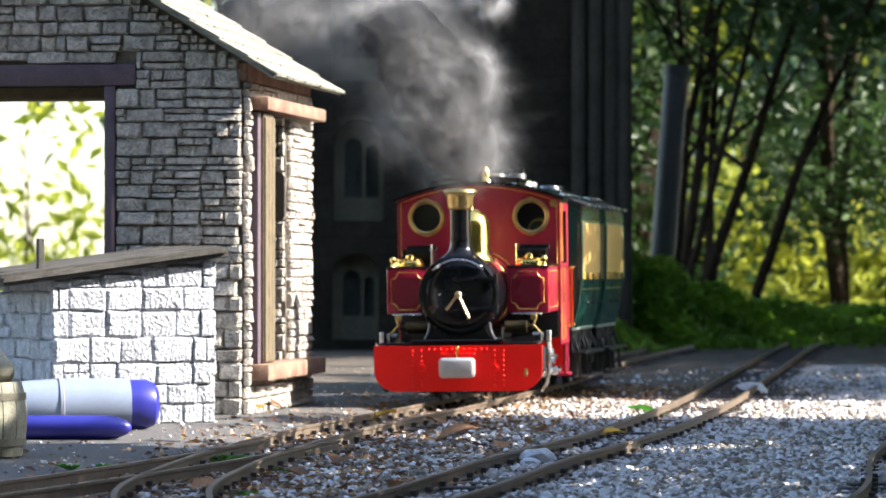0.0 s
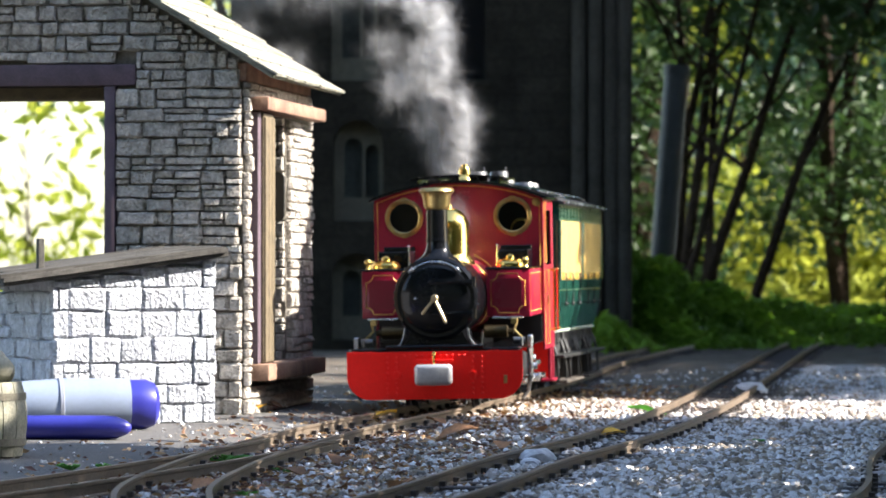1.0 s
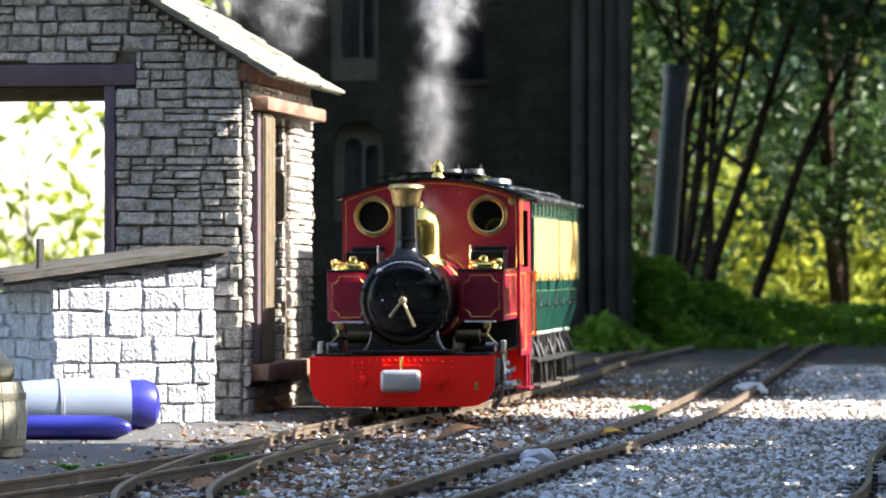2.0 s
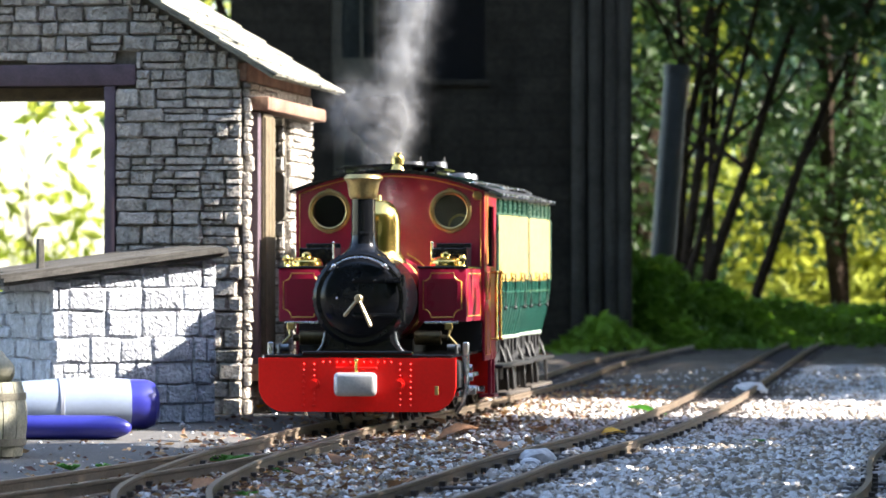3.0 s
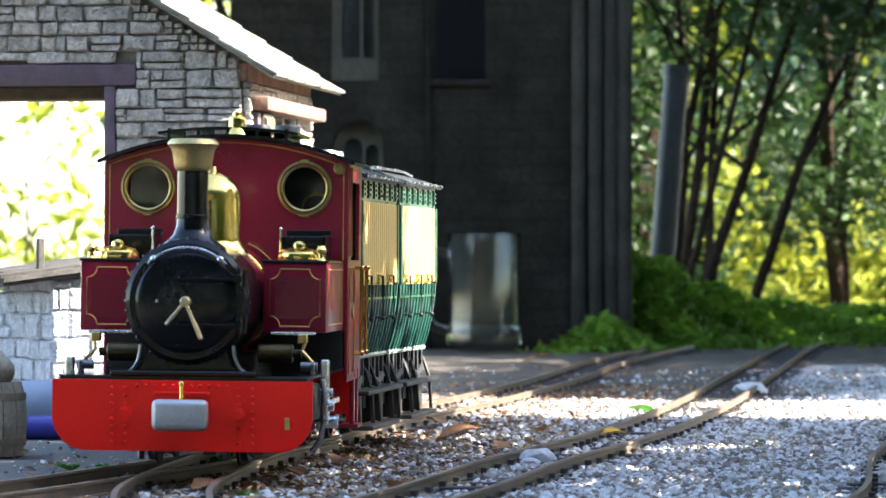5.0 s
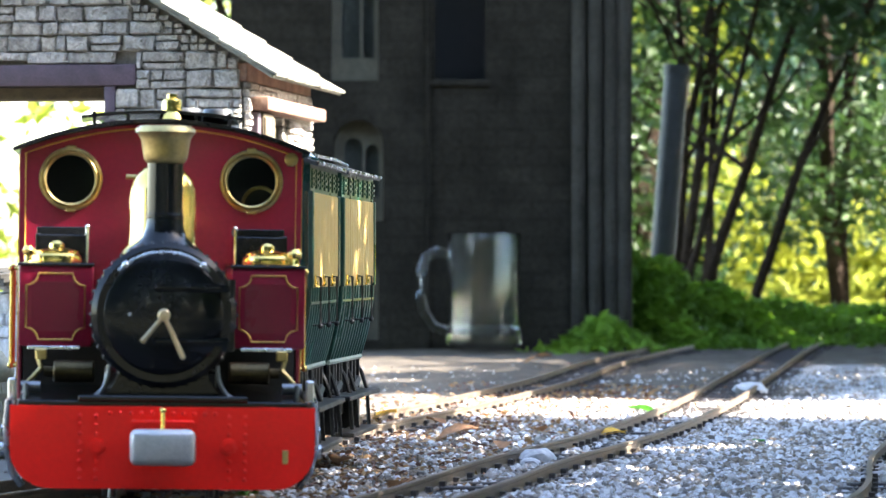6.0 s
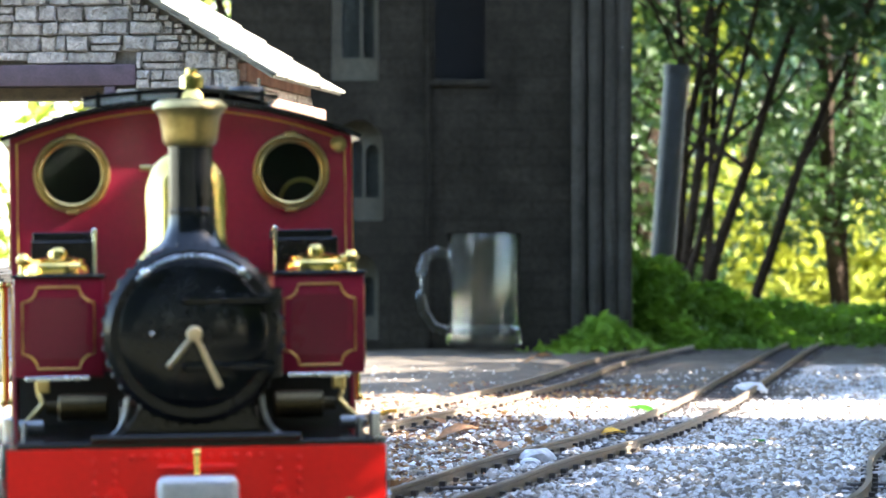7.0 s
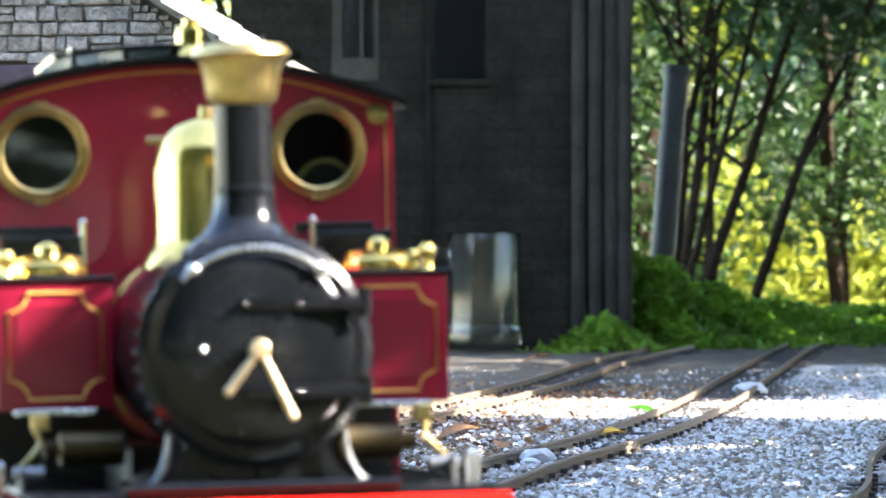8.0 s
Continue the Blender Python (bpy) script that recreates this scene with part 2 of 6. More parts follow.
def smooth_line(line, step=0.02):
    """Catmull-Rom points along a line given as (x, y)."""
    pts = [Vector(p) for p in line]
    pts = [pts[0] * 2 - pts[1]] + pts + [pts[-1] * 2 - pts[-2]]
    out = []
    for a, b, c, d in zip(pts, pts[1:], pts[2:], pts[3:]):
        n = max(2, int((c - b).length / step))
        for i in range(n):
            t = i / n
            out.append(0.5 * (2 * b + (c - a) * t + (2 * a - 5 * b + 4 * c - d) * t * t + (3 * b - a - 3 * c + d) * t ** 3))
    return out + [pts[-2]]


def ground_material():
    """Gritty concrete and soil near the line, ash-coloured gravel beside it, lawn further off."""
    m = bpy.data.materials.new("yard_ground")
    m.use_nodes = True
    N, L = m.node_tree.nodes, m.node_tree.links
    b = N["Principled BSDF"]
    geo = N.new("ShaderNodeNewGeometry")
    sep = N.new("ShaderNodeSeparateXYZ")
    L.new(geo.outputs["Position"], sep.inputs[0])

    def noise_at(scale, detail=5):
        n = N.new("ShaderNodeTexNoise")
        n.inputs["Scale"].default_value, n.inputs["Detail"].default_value = scale, detail
        L.new(geo.outputs["Position"], n.inputs["Vector"])
        return n

    def ramp(src, p0, p1, c0, c1):
        r = N.new("ShaderNodeValToRGB")
        r.color_ramp.elements[0].position, r.color_ramp.elements[1].position = p0, p1
        r.color_ramp.elements[0].color, r.color_ramp.elements[1].color = (*c0, 1), (*c1, 1)
        L.new(src, r.inputs["Fac"])
        return r.outputs["Color"]

    def edge(src, lo, hi):
        r = N.new("ShaderNodeMapRange")
        r.interpolation_type = "SMOOTHSTEP"
        r.inputs["From Min"].default_value, r.inputs["From Max"].default_value = lo, hi
        L.new(src, r.inputs["Value"])
        return r.outputs[0]

    def blend(f, a, c):
        x = N.new("ShaderNodeMix")
        x.data_type = "RGBA"
        L.new(f, x.inputs["Factor"])
        L.new(a, x.inputs["A"])
        L.new(c, x.inputs["B"])
        return x.outputs["Result"]

    grit, patch, wide = noise_at(420), noise_at(22), noise_at(1.3)
    concrete = ramp(grit.outputs["Fac"], 0.35, 0.7, (0.052, 0.050, 0.048), (0.122, 0.116, 0.110))
    gravel = ramp(grit.outputs["Fac"], 0.38, 0.68, (0.16, 0.155, 0.15), (0.44, 0.43, 0.42))
    soil = ramp(patch.outputs["Fac"], 0.35, 0.65, (0.042, 0.031, 0.021), (0.105, 0.083, 0.060))
    lawn = ramp(wide.outputs["Fac"], 0.35, 0.65, (0.10, 0.19, 0.022), (0.24, 0.34, 0.05))
    bed = ramp(grit.outputs["Fac"], 0.35, 0.7, (0.045, 0.036, 0.028), (0.17, 0.145, 0.12))
    c = blend(edge(sep.outputs["X"], -0.10, -0.02), concrete, bed)
    # pale gravel from the siding outwards
    skew, side = N.new("ShaderNodeMath"), N.new("ShaderNodeMath")
    skew.operation, skew.inputs[1].default_value, skew.inputs[2].default_value = "MULTIPLY_ADD", -0.17, 0.29
    side.operation = "ADD"
    L.new(sep.outputs["Y"], skew.inputs[0])
    L.new(skew.outputs[0], side.inputs[0])
    L.new(sep.outputs["X"], side.inputs[1])
    c = blend(edge(side.outputs[0], -0.03, 0.02), c, gravel)
    worn = N.new("ShaderNodeMath")
    worn.operation = "MULTIPLY"
    L.new(edge(sep.outputs["Y"], 2.95, 3.15), worn.inputs[0])
    L.new(edge(patch.outputs["Fac"], 0.25, 0.45), worn.inputs[1])
    c = blend(worn.outputs[0], c, soil)
    c = blend(edge(sep.outputs["Y"], 5.6, 6.4), c, lawn)
    # a pale gritty patch beside the siding
    pale = N.new("ShaderNodeMath")
    pale.operation = "MULTIPLY"
    L.new(edge(sep.outputs["X"], 0.29, 0.33), pale.inputs[0])
    L.new(edge(patch.outputs["Fac"], 0.36, 0.5), pale.inputs[1])
    reach = N.new("ShaderNodeMath")
    reach.operation = "MULTIPLY"
    L.new(pale.outputs[0], reach.inputs[0])
    L.new(edge(sep.outputs["Y"], 4.25, 4.0), reach.inputs[1])
    c = blend(reach.outputs[0], c, ramp(grit.outputs["Fac"], 0.35, 0.7, (0.22, 0.22, 0.23), (0.42, 0.42, 0.43)))
    # ground out of view is coloured dark, cutting light bounced onto the engine
    dark_surround = ramp(patch.outputs["Fac"], 0.35, 0.65, (0.030, 0.034, 0.018), (0.075, 0.080, 0.040))
    c = blend(edge(sep.outputs["Y"], 1.40, 1.25), c, dark_surround)
    c = blend(edge(sep.outputs["X"], 0.56, 0.64), c, dark_surround)
    L.new(c, b.inputs["Base Color"])
    b.inputs["Roughness"].default_value = 0.9
    bp = N.new("ShaderNodeBump")
    bp.inputs["Strength"].default_value, bp.inputs["Distance"].default_value = 0.8, 0.002
    L.new(grit.outputs["Fac"], bp.inputs["Height"])
    L.new(bp.outputs["Normal"], b.inputs["Normal"])
    return m


GROUND = ground_material()


def height(x, y):
    """The lie of the ground: almost level at the line, rough at the far side of the yard, then lawn."""
    z = -0.0075
    edge = curve_point(TRACK, y) - 0.042 - x
    if 2.1 < y < 4.4 and edge > 0:
        z += 0.004 * min(1.0, edge / 0.02) * min(1.0, (y - 2.1) / 0.15)
    if 1.0 < y < 6.5:
        n = noise.noise(Vector((x * 9, y * 9, 0.3))) * 0.0025 + noise.noise(Vector((x * 40, y * 40, 1.3))) * 0.0012
        if x < -0.05:
            n *= 0.35
        z += n
    return z


def build_ground():
    xs = [-60, -30, -12, -5, -2, -1.2] + [-0.9 + 0.02 * i for i in range(96)] + [1.2, 2, 5, 12, 30, 60]
    ys = [-40, -12, -3, 0, 0.8, 1.2] + [1.4 + 0.02 * i for i in range(220)] + [6, 6.6, 8, 11, 16, 30, 70, 150]
    verts = [(x, y, height(x, y)) for y in ys for x in xs]
    w = len(xs)
    faces = [(j * w + i, j * w + i + 1, (j + 1) * w + i + 1, (j + 1) * w + i) for j in range(len(ys) - 1) for i in range(w - 1)]
    me = bpy.data.meshes.new("ground")
    me.from_pydata(verts, [], faces)
    me.polygons.foreach_set("use_smooth", [True] * len(me.polygons))
    me.materials.append(GROUND)
    tagged(new("ground", me), "gritty garden yard of concrete, gravel and soil", "ground", kind="structure")


build_ground()


# ---- track ----
GAUGE = 0.041


def build_track(name, line, label, sleepers=True, only=(-1, 1)):
    """Two rails of rail section on sleepers, along a line of (x, y)."""
    pts = smooth_line(line)
    th = thing(name, Matrix(), label, "railway track", "garden railway tracks")
    normals = []
    for i in range(len(pts)):
        d = (pts[min(i + 1, len(pts) - 1)] - pts[max(i - 1, 0)]).normalized()
        normals.append(Vector((d.y, -d.x)))
    section = [(-0.0018, -0.0075), (0.0018, -0.0075), (0.0018, -0.0066), (0.0006, -0.006), (0.0006, -0.0024), (0.0014, -0.0016), (0.0014, -0.0002), (-0.0014, -0.0002), (-0.0014, -0.0016), (-0.0006, -0.0024), (-0.0006, -0.006), (-0.0018, -0.0066)]
    for side in only:
        bm = bmesh.new()
        rings = []
        for p, n in zip(pts, normals):
            c = p + n * side * GAUGE / 2
            rings.append([bm.verts.new((c.x + n.x * u, c.y + n.y * u, w)) for u, w in section])
        for a, b in zip(rings, rings[1:]):
            for j in range(len(section)):
                k = (j + 1) % len(section)
                bm.faces.new((a[j], a[k], b[k], b[j]))
        bm.faces.new(rings[0])
        bm.faces.new(list(reversed(rings[-1])))
        part("rail", bm, RAIL, th, k=1.0)
    if sleepers:
        bm = box(bmesh.new(), -GAUGE * 0.86, GAUGE * 0.86, -0.0045, 0.0045, -0.0125, -0.0058, 0.0006, 1)
        chairs = [(s * GAUGE / 2 + o) for s in (-1, 1) for o in (-0.0028, 0.0028)]
        for cx in chairs:
            box(bm, cx - 0.0014, cx + 0.0014, -0.003, 0.003, -0.006, -0.0035)
        me = finish("sleeper", bm, SLEEPER, 1.0, 0)
        run = 0.0
        for i in range(1, len(pts)):
            run += (pts[i] - pts[i - 1]).length
            if run > 0.0225:
                run = 0.0
                ob = new("sleeper", me)
                ob.parent = th
                n = normals[i]
                ob.matrix_basis = pose(pts[i].x, pts[i].y, random.uniform(-0.0008, 0.0), 0, 0, math.degrees(math.atan2(n.y, n.x)) + random.uniform(-1.5, 1.5))
    return th


build_track("railway_track", TRACK, "weathered narrow-gauge model railway track bedded in gravel")
build_track("siding_track", [(-0.09, 1.25), (-0.045, 1.5), (-0.002, 1.70), (0.046, 1.98), (0.108, 2.28), (0.19, 2.80), (0.285, 3.55), (0.43, 4.7), (0.5, 5.2)], "weathered model railway siding half buried in pale chippings")
build_track("branch_track", [(0.10, 1.25), (0.20, 1.66), (0.25, 2.03), (0.34, 2.5), (0.5, 3.0)], "rusty model railway line curving through pale gravel")
build_track("turnout_track", [(-0.30, 1.35), (-0.235, 1.58), (-0.168, 1.80), (-0.112, 2.02), (-0.080, 2.19)], "weathered turnout rails diverging from the main track", sleepers=False)


# ---- locomotive ----
def lining(bm, x0, x1, z0, z1, y, r=0.42, notch=5.0):
    """A painted line round a panel, with scooped-in corners."""
    pts = []
    for cx, cz, a0 in ((x0, z0, 90), (x1, z0, 180), (x1, z1, 270), (x0, z1, 360)):
        pts += [(x, y, z) for x, z in arc(cx, cz, notch, a0, a0 - 90, 5)]
    return tube(bm, pts, r, 4, closed=True)


def circle(cx, cz, r, n=32):
    return arc(cx, cz, r, 0, 360 - 360 / n, n - 1)


def cab_outline(half, z0, edge, crown):
    """Cab end: straight sides under an arched top."""
    rad = (half ** 2 + (crown - edge) ** 2) / (2 * (crown - edge))
    a = math.degrees(math.asin(half / rad))
    return [(-half, z0), (half, z0)] + arc(0, crown - rad, rad, 90 - a, 90 + a, 20)


def vault(bm, half, edge, crown, y0, y1, thick, n=20):
    """An arched roof sheet."""
    rad = (half ** 2 + (crown - edge) ** 2) / (2 * (crown - edge))
    a = math.degrees(math.asin(half / rad))
    outer = arc(0, crown - rad, rad, 90 - a, 90 + a, n)
    inner = arc(0, crown - rad, rad - thick, 90 + a, 90 - a, n)
    return plate(bm, outer + inner, [], y0, y1)


def rivets(bm, places, r=0.95):
    for x, z in places:
        lathe(bm, [(r, 0), (r * 0.8, 0.7), (r * 0.3, 1.05)], axis_pose((x, 0, z), (x, -1, z)), 6)
    return bm


def wheel(parent, x, y, r):
    """A spoked wheel that turns about its own centre."""
    side = 1 if x > 0 else -1
    bm = lathe(bmesh.new(), [(r + 1.6, 0), (r + 1.6, 1.2), (r, 1.8), (r - 0.4, 5.0), (r - 2.4, 5.2), (r - 2.6, 3.8), (3.4, 3.8), (3.2, 6.2), (1.2, 6.4)], axis_pose((-side * 1.4, 0, 0), (side * 5, 0, 0)), 28)
    w = part("wheel", bm, SOOT, parent)
    w.location = (x * 0.001, y * 0.001, r * 0.001)
    bm = bmesh.new()
    for i in range(8):
        a = math.pi * 2 * i / 8
        cyl(bm, (side * 2.6, 0, 0), (side * 2.6, (r - 2.6) * math.cos(a), (r - 2.6) * math.sin(a)), 0.8, 6)
    part("spokes", bm, BLACK, w)
    return w


def build_locomotive():
    th = thing("steam_locomotive", Matrix(), "crimson narrow-gauge model steam tank locomotive with scarlet buffer beam", "model locomotive")
    # buffer beam with its rivets, bolts and centre coupling
    out = arc(45, 24, 16, -90, 0, 8) + [(61, 41), (-61, 41)] + arc(-45, 24, 16, 180, 270, 8)
    beam = part("buffer_beam", plate(bmesh.new(), out, [], 0, 3), BEAM_RED, th, "scarlet painted buffer beam with rounded lower corners")
    cols = [(s * x, z) for s in (-1, 1) for x in (26.6, 33.0) for z in (12, 15.6, 19.2, 22.8, 26.4, 30, 33.6, 37.2) if not (x < 30 and 21 < z < 29)]
    part("rivets", rivets(bmesh.new(), cols + [(-21 + 4.2 * i, 38.4) for i in range(11)]), BEAM_RED, beam)
    for s in (-1, 1):
        bm = cyl(bmesh.new(), (s * 26.3, 0.2, 25), (s * 26.3, -1.2, 25), 3.4, 20, 3.2)
        cyl(bm, (s * 26.3, -1.0, 25), (s * 26.3, -2.6, 25), 2.6, 6, 2.4)
        part("bolt", bm, BEAM_RED, beam)
    part("name_tag", box(bmesh.new(), 48, 50.4, -0.6, 0.2, 18.5, 24, 0.3, 1), DULL_BRASS, beam)
    bm = box(bmesh.new(), -13.2, 13.2, -11, -3, 17.8, 32.4, 3.0, 3)
    buf = part("centre_buffer", bm, WHITE_METAL, th, "grey cast white metal centre buffer")
    part("buffer_stem", box(bmesh.new(), -5, 5, -3.5, 0.4, 20, 30, 0.6, 1), BEAM_RED, buf)
    part("bracket", box(bmesh.new(), -12.6, 12.6, -3.2, 0.3, 34.2, 35.6, 0.3, 1), BEAM_RED, buf)
    bm = cyl(bmesh.new(), (0, -2.4, 31), (0, -2.4, 39.0), 1.05, 10)
    ball(bm, (0, -2.4, 39.4), 1.5)
    part("coupling_pin", bm, BRASS, buf)
    # frames and footplate
    part("footplate", box(bmesh.new(), -58, 58, 3, 268, 41, 43, 0.4, 1), BLACK, th)
    bm = box(bmesh.new(), -27, -24, 6, 262, 10, 41)
    box(bm, 24, 27, 6, 262, 10, 41)
    for y in (50, 110, 170, 240):
        box(bm, -24, 24, y, y + 4, 14, 38)
    part("frames", bm, SOOT, th)
    part("front_step", box(bmesh.new(), -34, 34, 1, 9, 43, 45.2, 0.5, 1), BLACK, th)
    # smokebox with saddle, door, hinge straps and dart
    sb = part("smokebox", lathe(bmesh.new(), [(27.2, 0), (29.3, 1.6), (29.6, 3.6), (28.9, 5.6), (28.9, 62)], axis_pose((0, 13.6, 77.5), (0, 80, 77.5)), 56), BLACK, th, "gloss black smokebox with riveted front ring")
    bm = bmesh.new()
    for i in range(40):
        a = 2 * math.pi * i / 40
        ball(bm, (29.4 * math.cos(a), 17.2, 77.5 + 29.4 * math.sin(a)), 0.85, 6)
    part("rivets", bm, BLACK, sb)
    door = part("smokebox_door", lathe(bmesh.new(), [(24.4, 0), (24.2, 1.2), (22.8, 2.2), (17, 3.4), (9, 4.2), (0.6, 4.4)], axis_pose((0, 14.0, 77.5), (0, 0, 77.5)), 56), BLACK, sb)
    for z in (88.6, 66.8):
        bm = bmesh.new()
        box(bm, -4, 26.5, 9.0, 13.6, z - 1.7, z + 1.7, 0.6, 2)
        cyl(bm, (27.0, 10.6, z - 3.6), (27.0, 10.6, z + 3.6), 1.7, 12)
        ball(bm, (-3.4, 9.2, z), 1.0, 8)
        ball(bm, (10, 9.0, z), 0.9, 8)
        part("hinge_strap", bm, BLACK, door)
    bm = cyl(bmesh.new(), (0, 10, 77.5), (0, 5.4, 77.5), 2.7, 20, 2.4, 0.4)
    for q, r in (((-8.2, 6.4, 67.3), 1.15), ((7.6, 5.6, 61.0), 1.2)):
        cyl(bm, (0, 6.6, 77.5), q, 0.85, 10, r)
        ball(bm, q, r * 1.02, 8)
    part("door_dart", bm, mat("pale_brass", (0.56, 0.44, 0.27), 0.35, 0.9, var=0.15, bump=0.03), door, "pale brass smokebox door handles")
    bm = tube(bmesh.new(), [(25.4 * math.sin(radians(a)), 11.0, 77.5 + 25.4 * math.cos(radians(a))) for a in range(-46, 47, 4)], 0.75, 8)
    for a in (-38, 38):
        ball(bm, (25.4 * math.sin(radians(a)), 11.4, 77.5 + 25.4 * math.cos(radians(a))), 1.7, 10)
        cyl(bm, (25.4 * math.sin(radians(a)), 11.4, 77.5 + 25.4 * math.cos(radians(a))), (25.4 * math.sin(radians(a)), 15, 77.5 + 25.4 * math.cos(radians(a))), 0.9, 8)
    part("handrail", bm, STEEL, sb, "bright curved handrail over the smokebox door")
    bm = ball(bmesh.new(), (-13.6, 10.6, 77.6), 0.9, 8)
    ball(bm, (-4.4, 12.2, 57.3), 0.9, 8)
    part("studs", bm, STEEL, sb)
    sad = [(-30, 43), (30, 43)] + [(28 - 10 * math.sin(radians(a)), 44 + 12 * (1 - math.cos(radians(a)))) for a in range(0, 91, 15)] + [(-18 - 10 * (1 - math.sin(radians(a))), 44 + 12 * (1 - math.cos(radians(a)))) for a in range(90, -1, -15)]
    part("saddle", plate(bmesh.new(), sad, [], 18, 70), BLACK, th)
    for s in (-1, 1):
        bm = bmesh.new()
        tube(bm, [(s * (29 - 7 * math.sin(radians(a))), 15.5, 44 + 13 * (1 - math.cos(radians(a)))) for a in range(0, 91, 10)], 0.8, 8)
        part("drain_pipe", bm, DARK_STEEL, th)
    # boiler, chimney, dome
    bo = part("boiler", lathe(bmesh.new(), [(26.5, 0), (27.8, 0.8), (27.8, 92), (26, 92.5)], axis_pose((0, 75, 77.5), (0, 180, 77.5)), 48), RED, th)
    for y in (76.5, 120):
        bm = lathe(bmesh.new(), [(28.0, 0), (28.5, 0.4), (28.5, 2.6), (28.0, 3.0)], axis_pose((0, y, 77.5), (0, y + 5, 77.5)), 48)
        part("boiler_band", bm, BRASS, bo)
    m = Matrix.Translation((0, 31, 0))
    ch = part("chimney", lathe(bmesh.new(), [(17.5, 98), (15.5, 103.5), (11.5, 106.4), (8.9, 109.4), (7.7, 113.2), (7.5, 116.6), (7.9, 117.0), (7.9, 118.2), (7.4, 118.6), (7.3, 140)], m, 40), BLACK, th, "black chimney with a flared tarnished brass cap")
    part("chimney_cap", lathe(bmesh.new(), [(7.2, 139), (8.3, 140), (8.9, 141.2), (9.3, 144), (10.0, 148.6), (11.3, 150.8), (12.4, 151.8), (12.0, 153.0), (10.4, 154.4), (9.2, 154.2), (8.2, 150), (6.2, 145)], m, 40), DULL_BRASS, ch)
    m = Matrix.Translation((0, 106, 0))
    do = part("dome", lathe(bmesh.new(), [(18.4, 99.5), (17.2, 103.2), (15.2, 105.4), (14.4, 108), (14.3, 126), (13.9, 130), (12.0, 134.6), (8.6, 138.2), (4.2, 140.2), (0.5, 140.6)], m, 44), BRASS, th, "polished brass steam dome")
    bm = cyl(bmesh.new(), (0, 106, 139.5), (0, 106, 143.4), 2.2, 12, 1.8)
    cyl(bm, (-3, 108, 134.6), (-15.5, 112, 134.6), 1.1, 10)
    part("safety_valve", bm, DULL_BRASS, do)
    # side tanks
    for s in (-1, 1):
        x0, x1 = sorted((s * 29.2, s * 60.0))
        tk = part("side_tank", box(bmesh.new(), x0, x1, 75, 168, 62.4, 96.4, 0.9, 2), RED, th)
        part("tank_top", box(bmesh.new(), x0 - 0.7, x1 + 0.7, 74.2, 168, 96.2, 97.6, 0.4, 1), BLACK, tk)
        part("lining", lining(bmesh.new(), x0 + 3.2, x1 - 3.2, 65.4, 93.2, 74.9), GOLD, tk, "thin gold lining")
        part("panel", plate(bmesh.new(), [(x0 + 7.5, 69), (x1 - 7.5, 69)] + arc(x1 - 7.5, 72, 2.4, 0, 60, 3) + [(x1 - 5.4, 86)] + [(x1 - 7.6, 89.6), (x0 + 7.6, 89.6), (x0 + 5.4, 87), (x0 + 5.4, 71)], [], 74.7, 75.2), mat("dark_crimson_panel", (0.17, 0.006, 0.022), 0.3, gloss=0.25, coat=0.2, var=0.1, bump=0.02), tk)
        bm = bmesh.new()
        xs = s * 60.2
        tube(bm, [(xs, y, z) for y, z in ((80, 66), (160, 66), (160, 93), (80, 93))], 0.42, 4, closed=True)
        part("side_lining", bm, GOLD, tk)
        part("front_sill", box(bmesh.new(), x0 + 4, x1 - 5, 73.4, 75, 61.2, 62.8, 0.3, 1), STEEL, tk)
        cx = s * 44.6
        bm = lathe(bmesh.new(), [(10.4, 97.4), (10.6, 98.6), (10.2, 100.6), (9.0, 101.6), (9.0, 102.6), (6.0, 103.4), (3.2, 103.9), (3.0, 105.6), (1.6, 106.8), (0.3, 107.0)], Matrix.Translation((cx, 93, 0)), 28)
        part("filler_cap", bm, BRASS, tk, "polished brass water filler cap")
        bm = lathe(bmesh.new(), [(2.2, 97.4), (1.5, 98.4), (1.4, 100.6), (2.3, 101.4), (2.6, 102.8), (1.6, 104.6), (0.3, 104.8)], Matrix.Translation((s * 56.4, 84, 0)), 16)
        part("valve", bm, BRASS, tk)
        bm = lathe(bmesh.new(), [(1.8, 97.4), (1.5, 101), (2.2, 102), (1.2, 103.4), (0.3, 103.6)], Matrix.Translation((s * 55, 97, 0)), 14)
        part("valve", bm, BRASS, tk)
        b0, b1 = sorted((s * 31.5, s * 54.5))
        bm = box(bmesh.new(), b0, b1, 128, 160, 97.4, 101.2, 0.5, 1)
        box(bm, b0, b1, 128, 130, 101, 109.5, 0.4, 1)
        box(bm, b0, b1, 158, 160, 101, 113, 0.4, 1)
        box(bm, b0, b0 + 2, 128, 160, 101, 110, 0.4, 1)
        box(bm, b1 - 2, b1, 128, 160, 101, 110, 0.4, 1)
        tb = part("tool_tray", bm, BLACK, tk, "black tray with tools on the tank top")
        bm = bmesh.new()
        cyl(bm, (b0 + 3, 140, 103), (b1 - 4, 136, 104), 2.0, 10)
        cyl(bm, (b0 + 4, 148, 104), (b1 - 3, 150, 105), 2.2, 10)
        part("tools", bm, STEEL, tb)
        part("tray_post", ball(cyl(bmesh.new(), (s * 32, 127, 97), (s * 32, 127, 112.6), 0.8, 8), (s * 32, 127, 113), 1.1, 8), STEEL, tb)
        # lubricator or gas fitting under the tank front
        bm = cyl(bmesh.new(), (s * 28, 66, 52.5), (s * 45, 66, 52.5), 4.6, 18, None, 0.6)
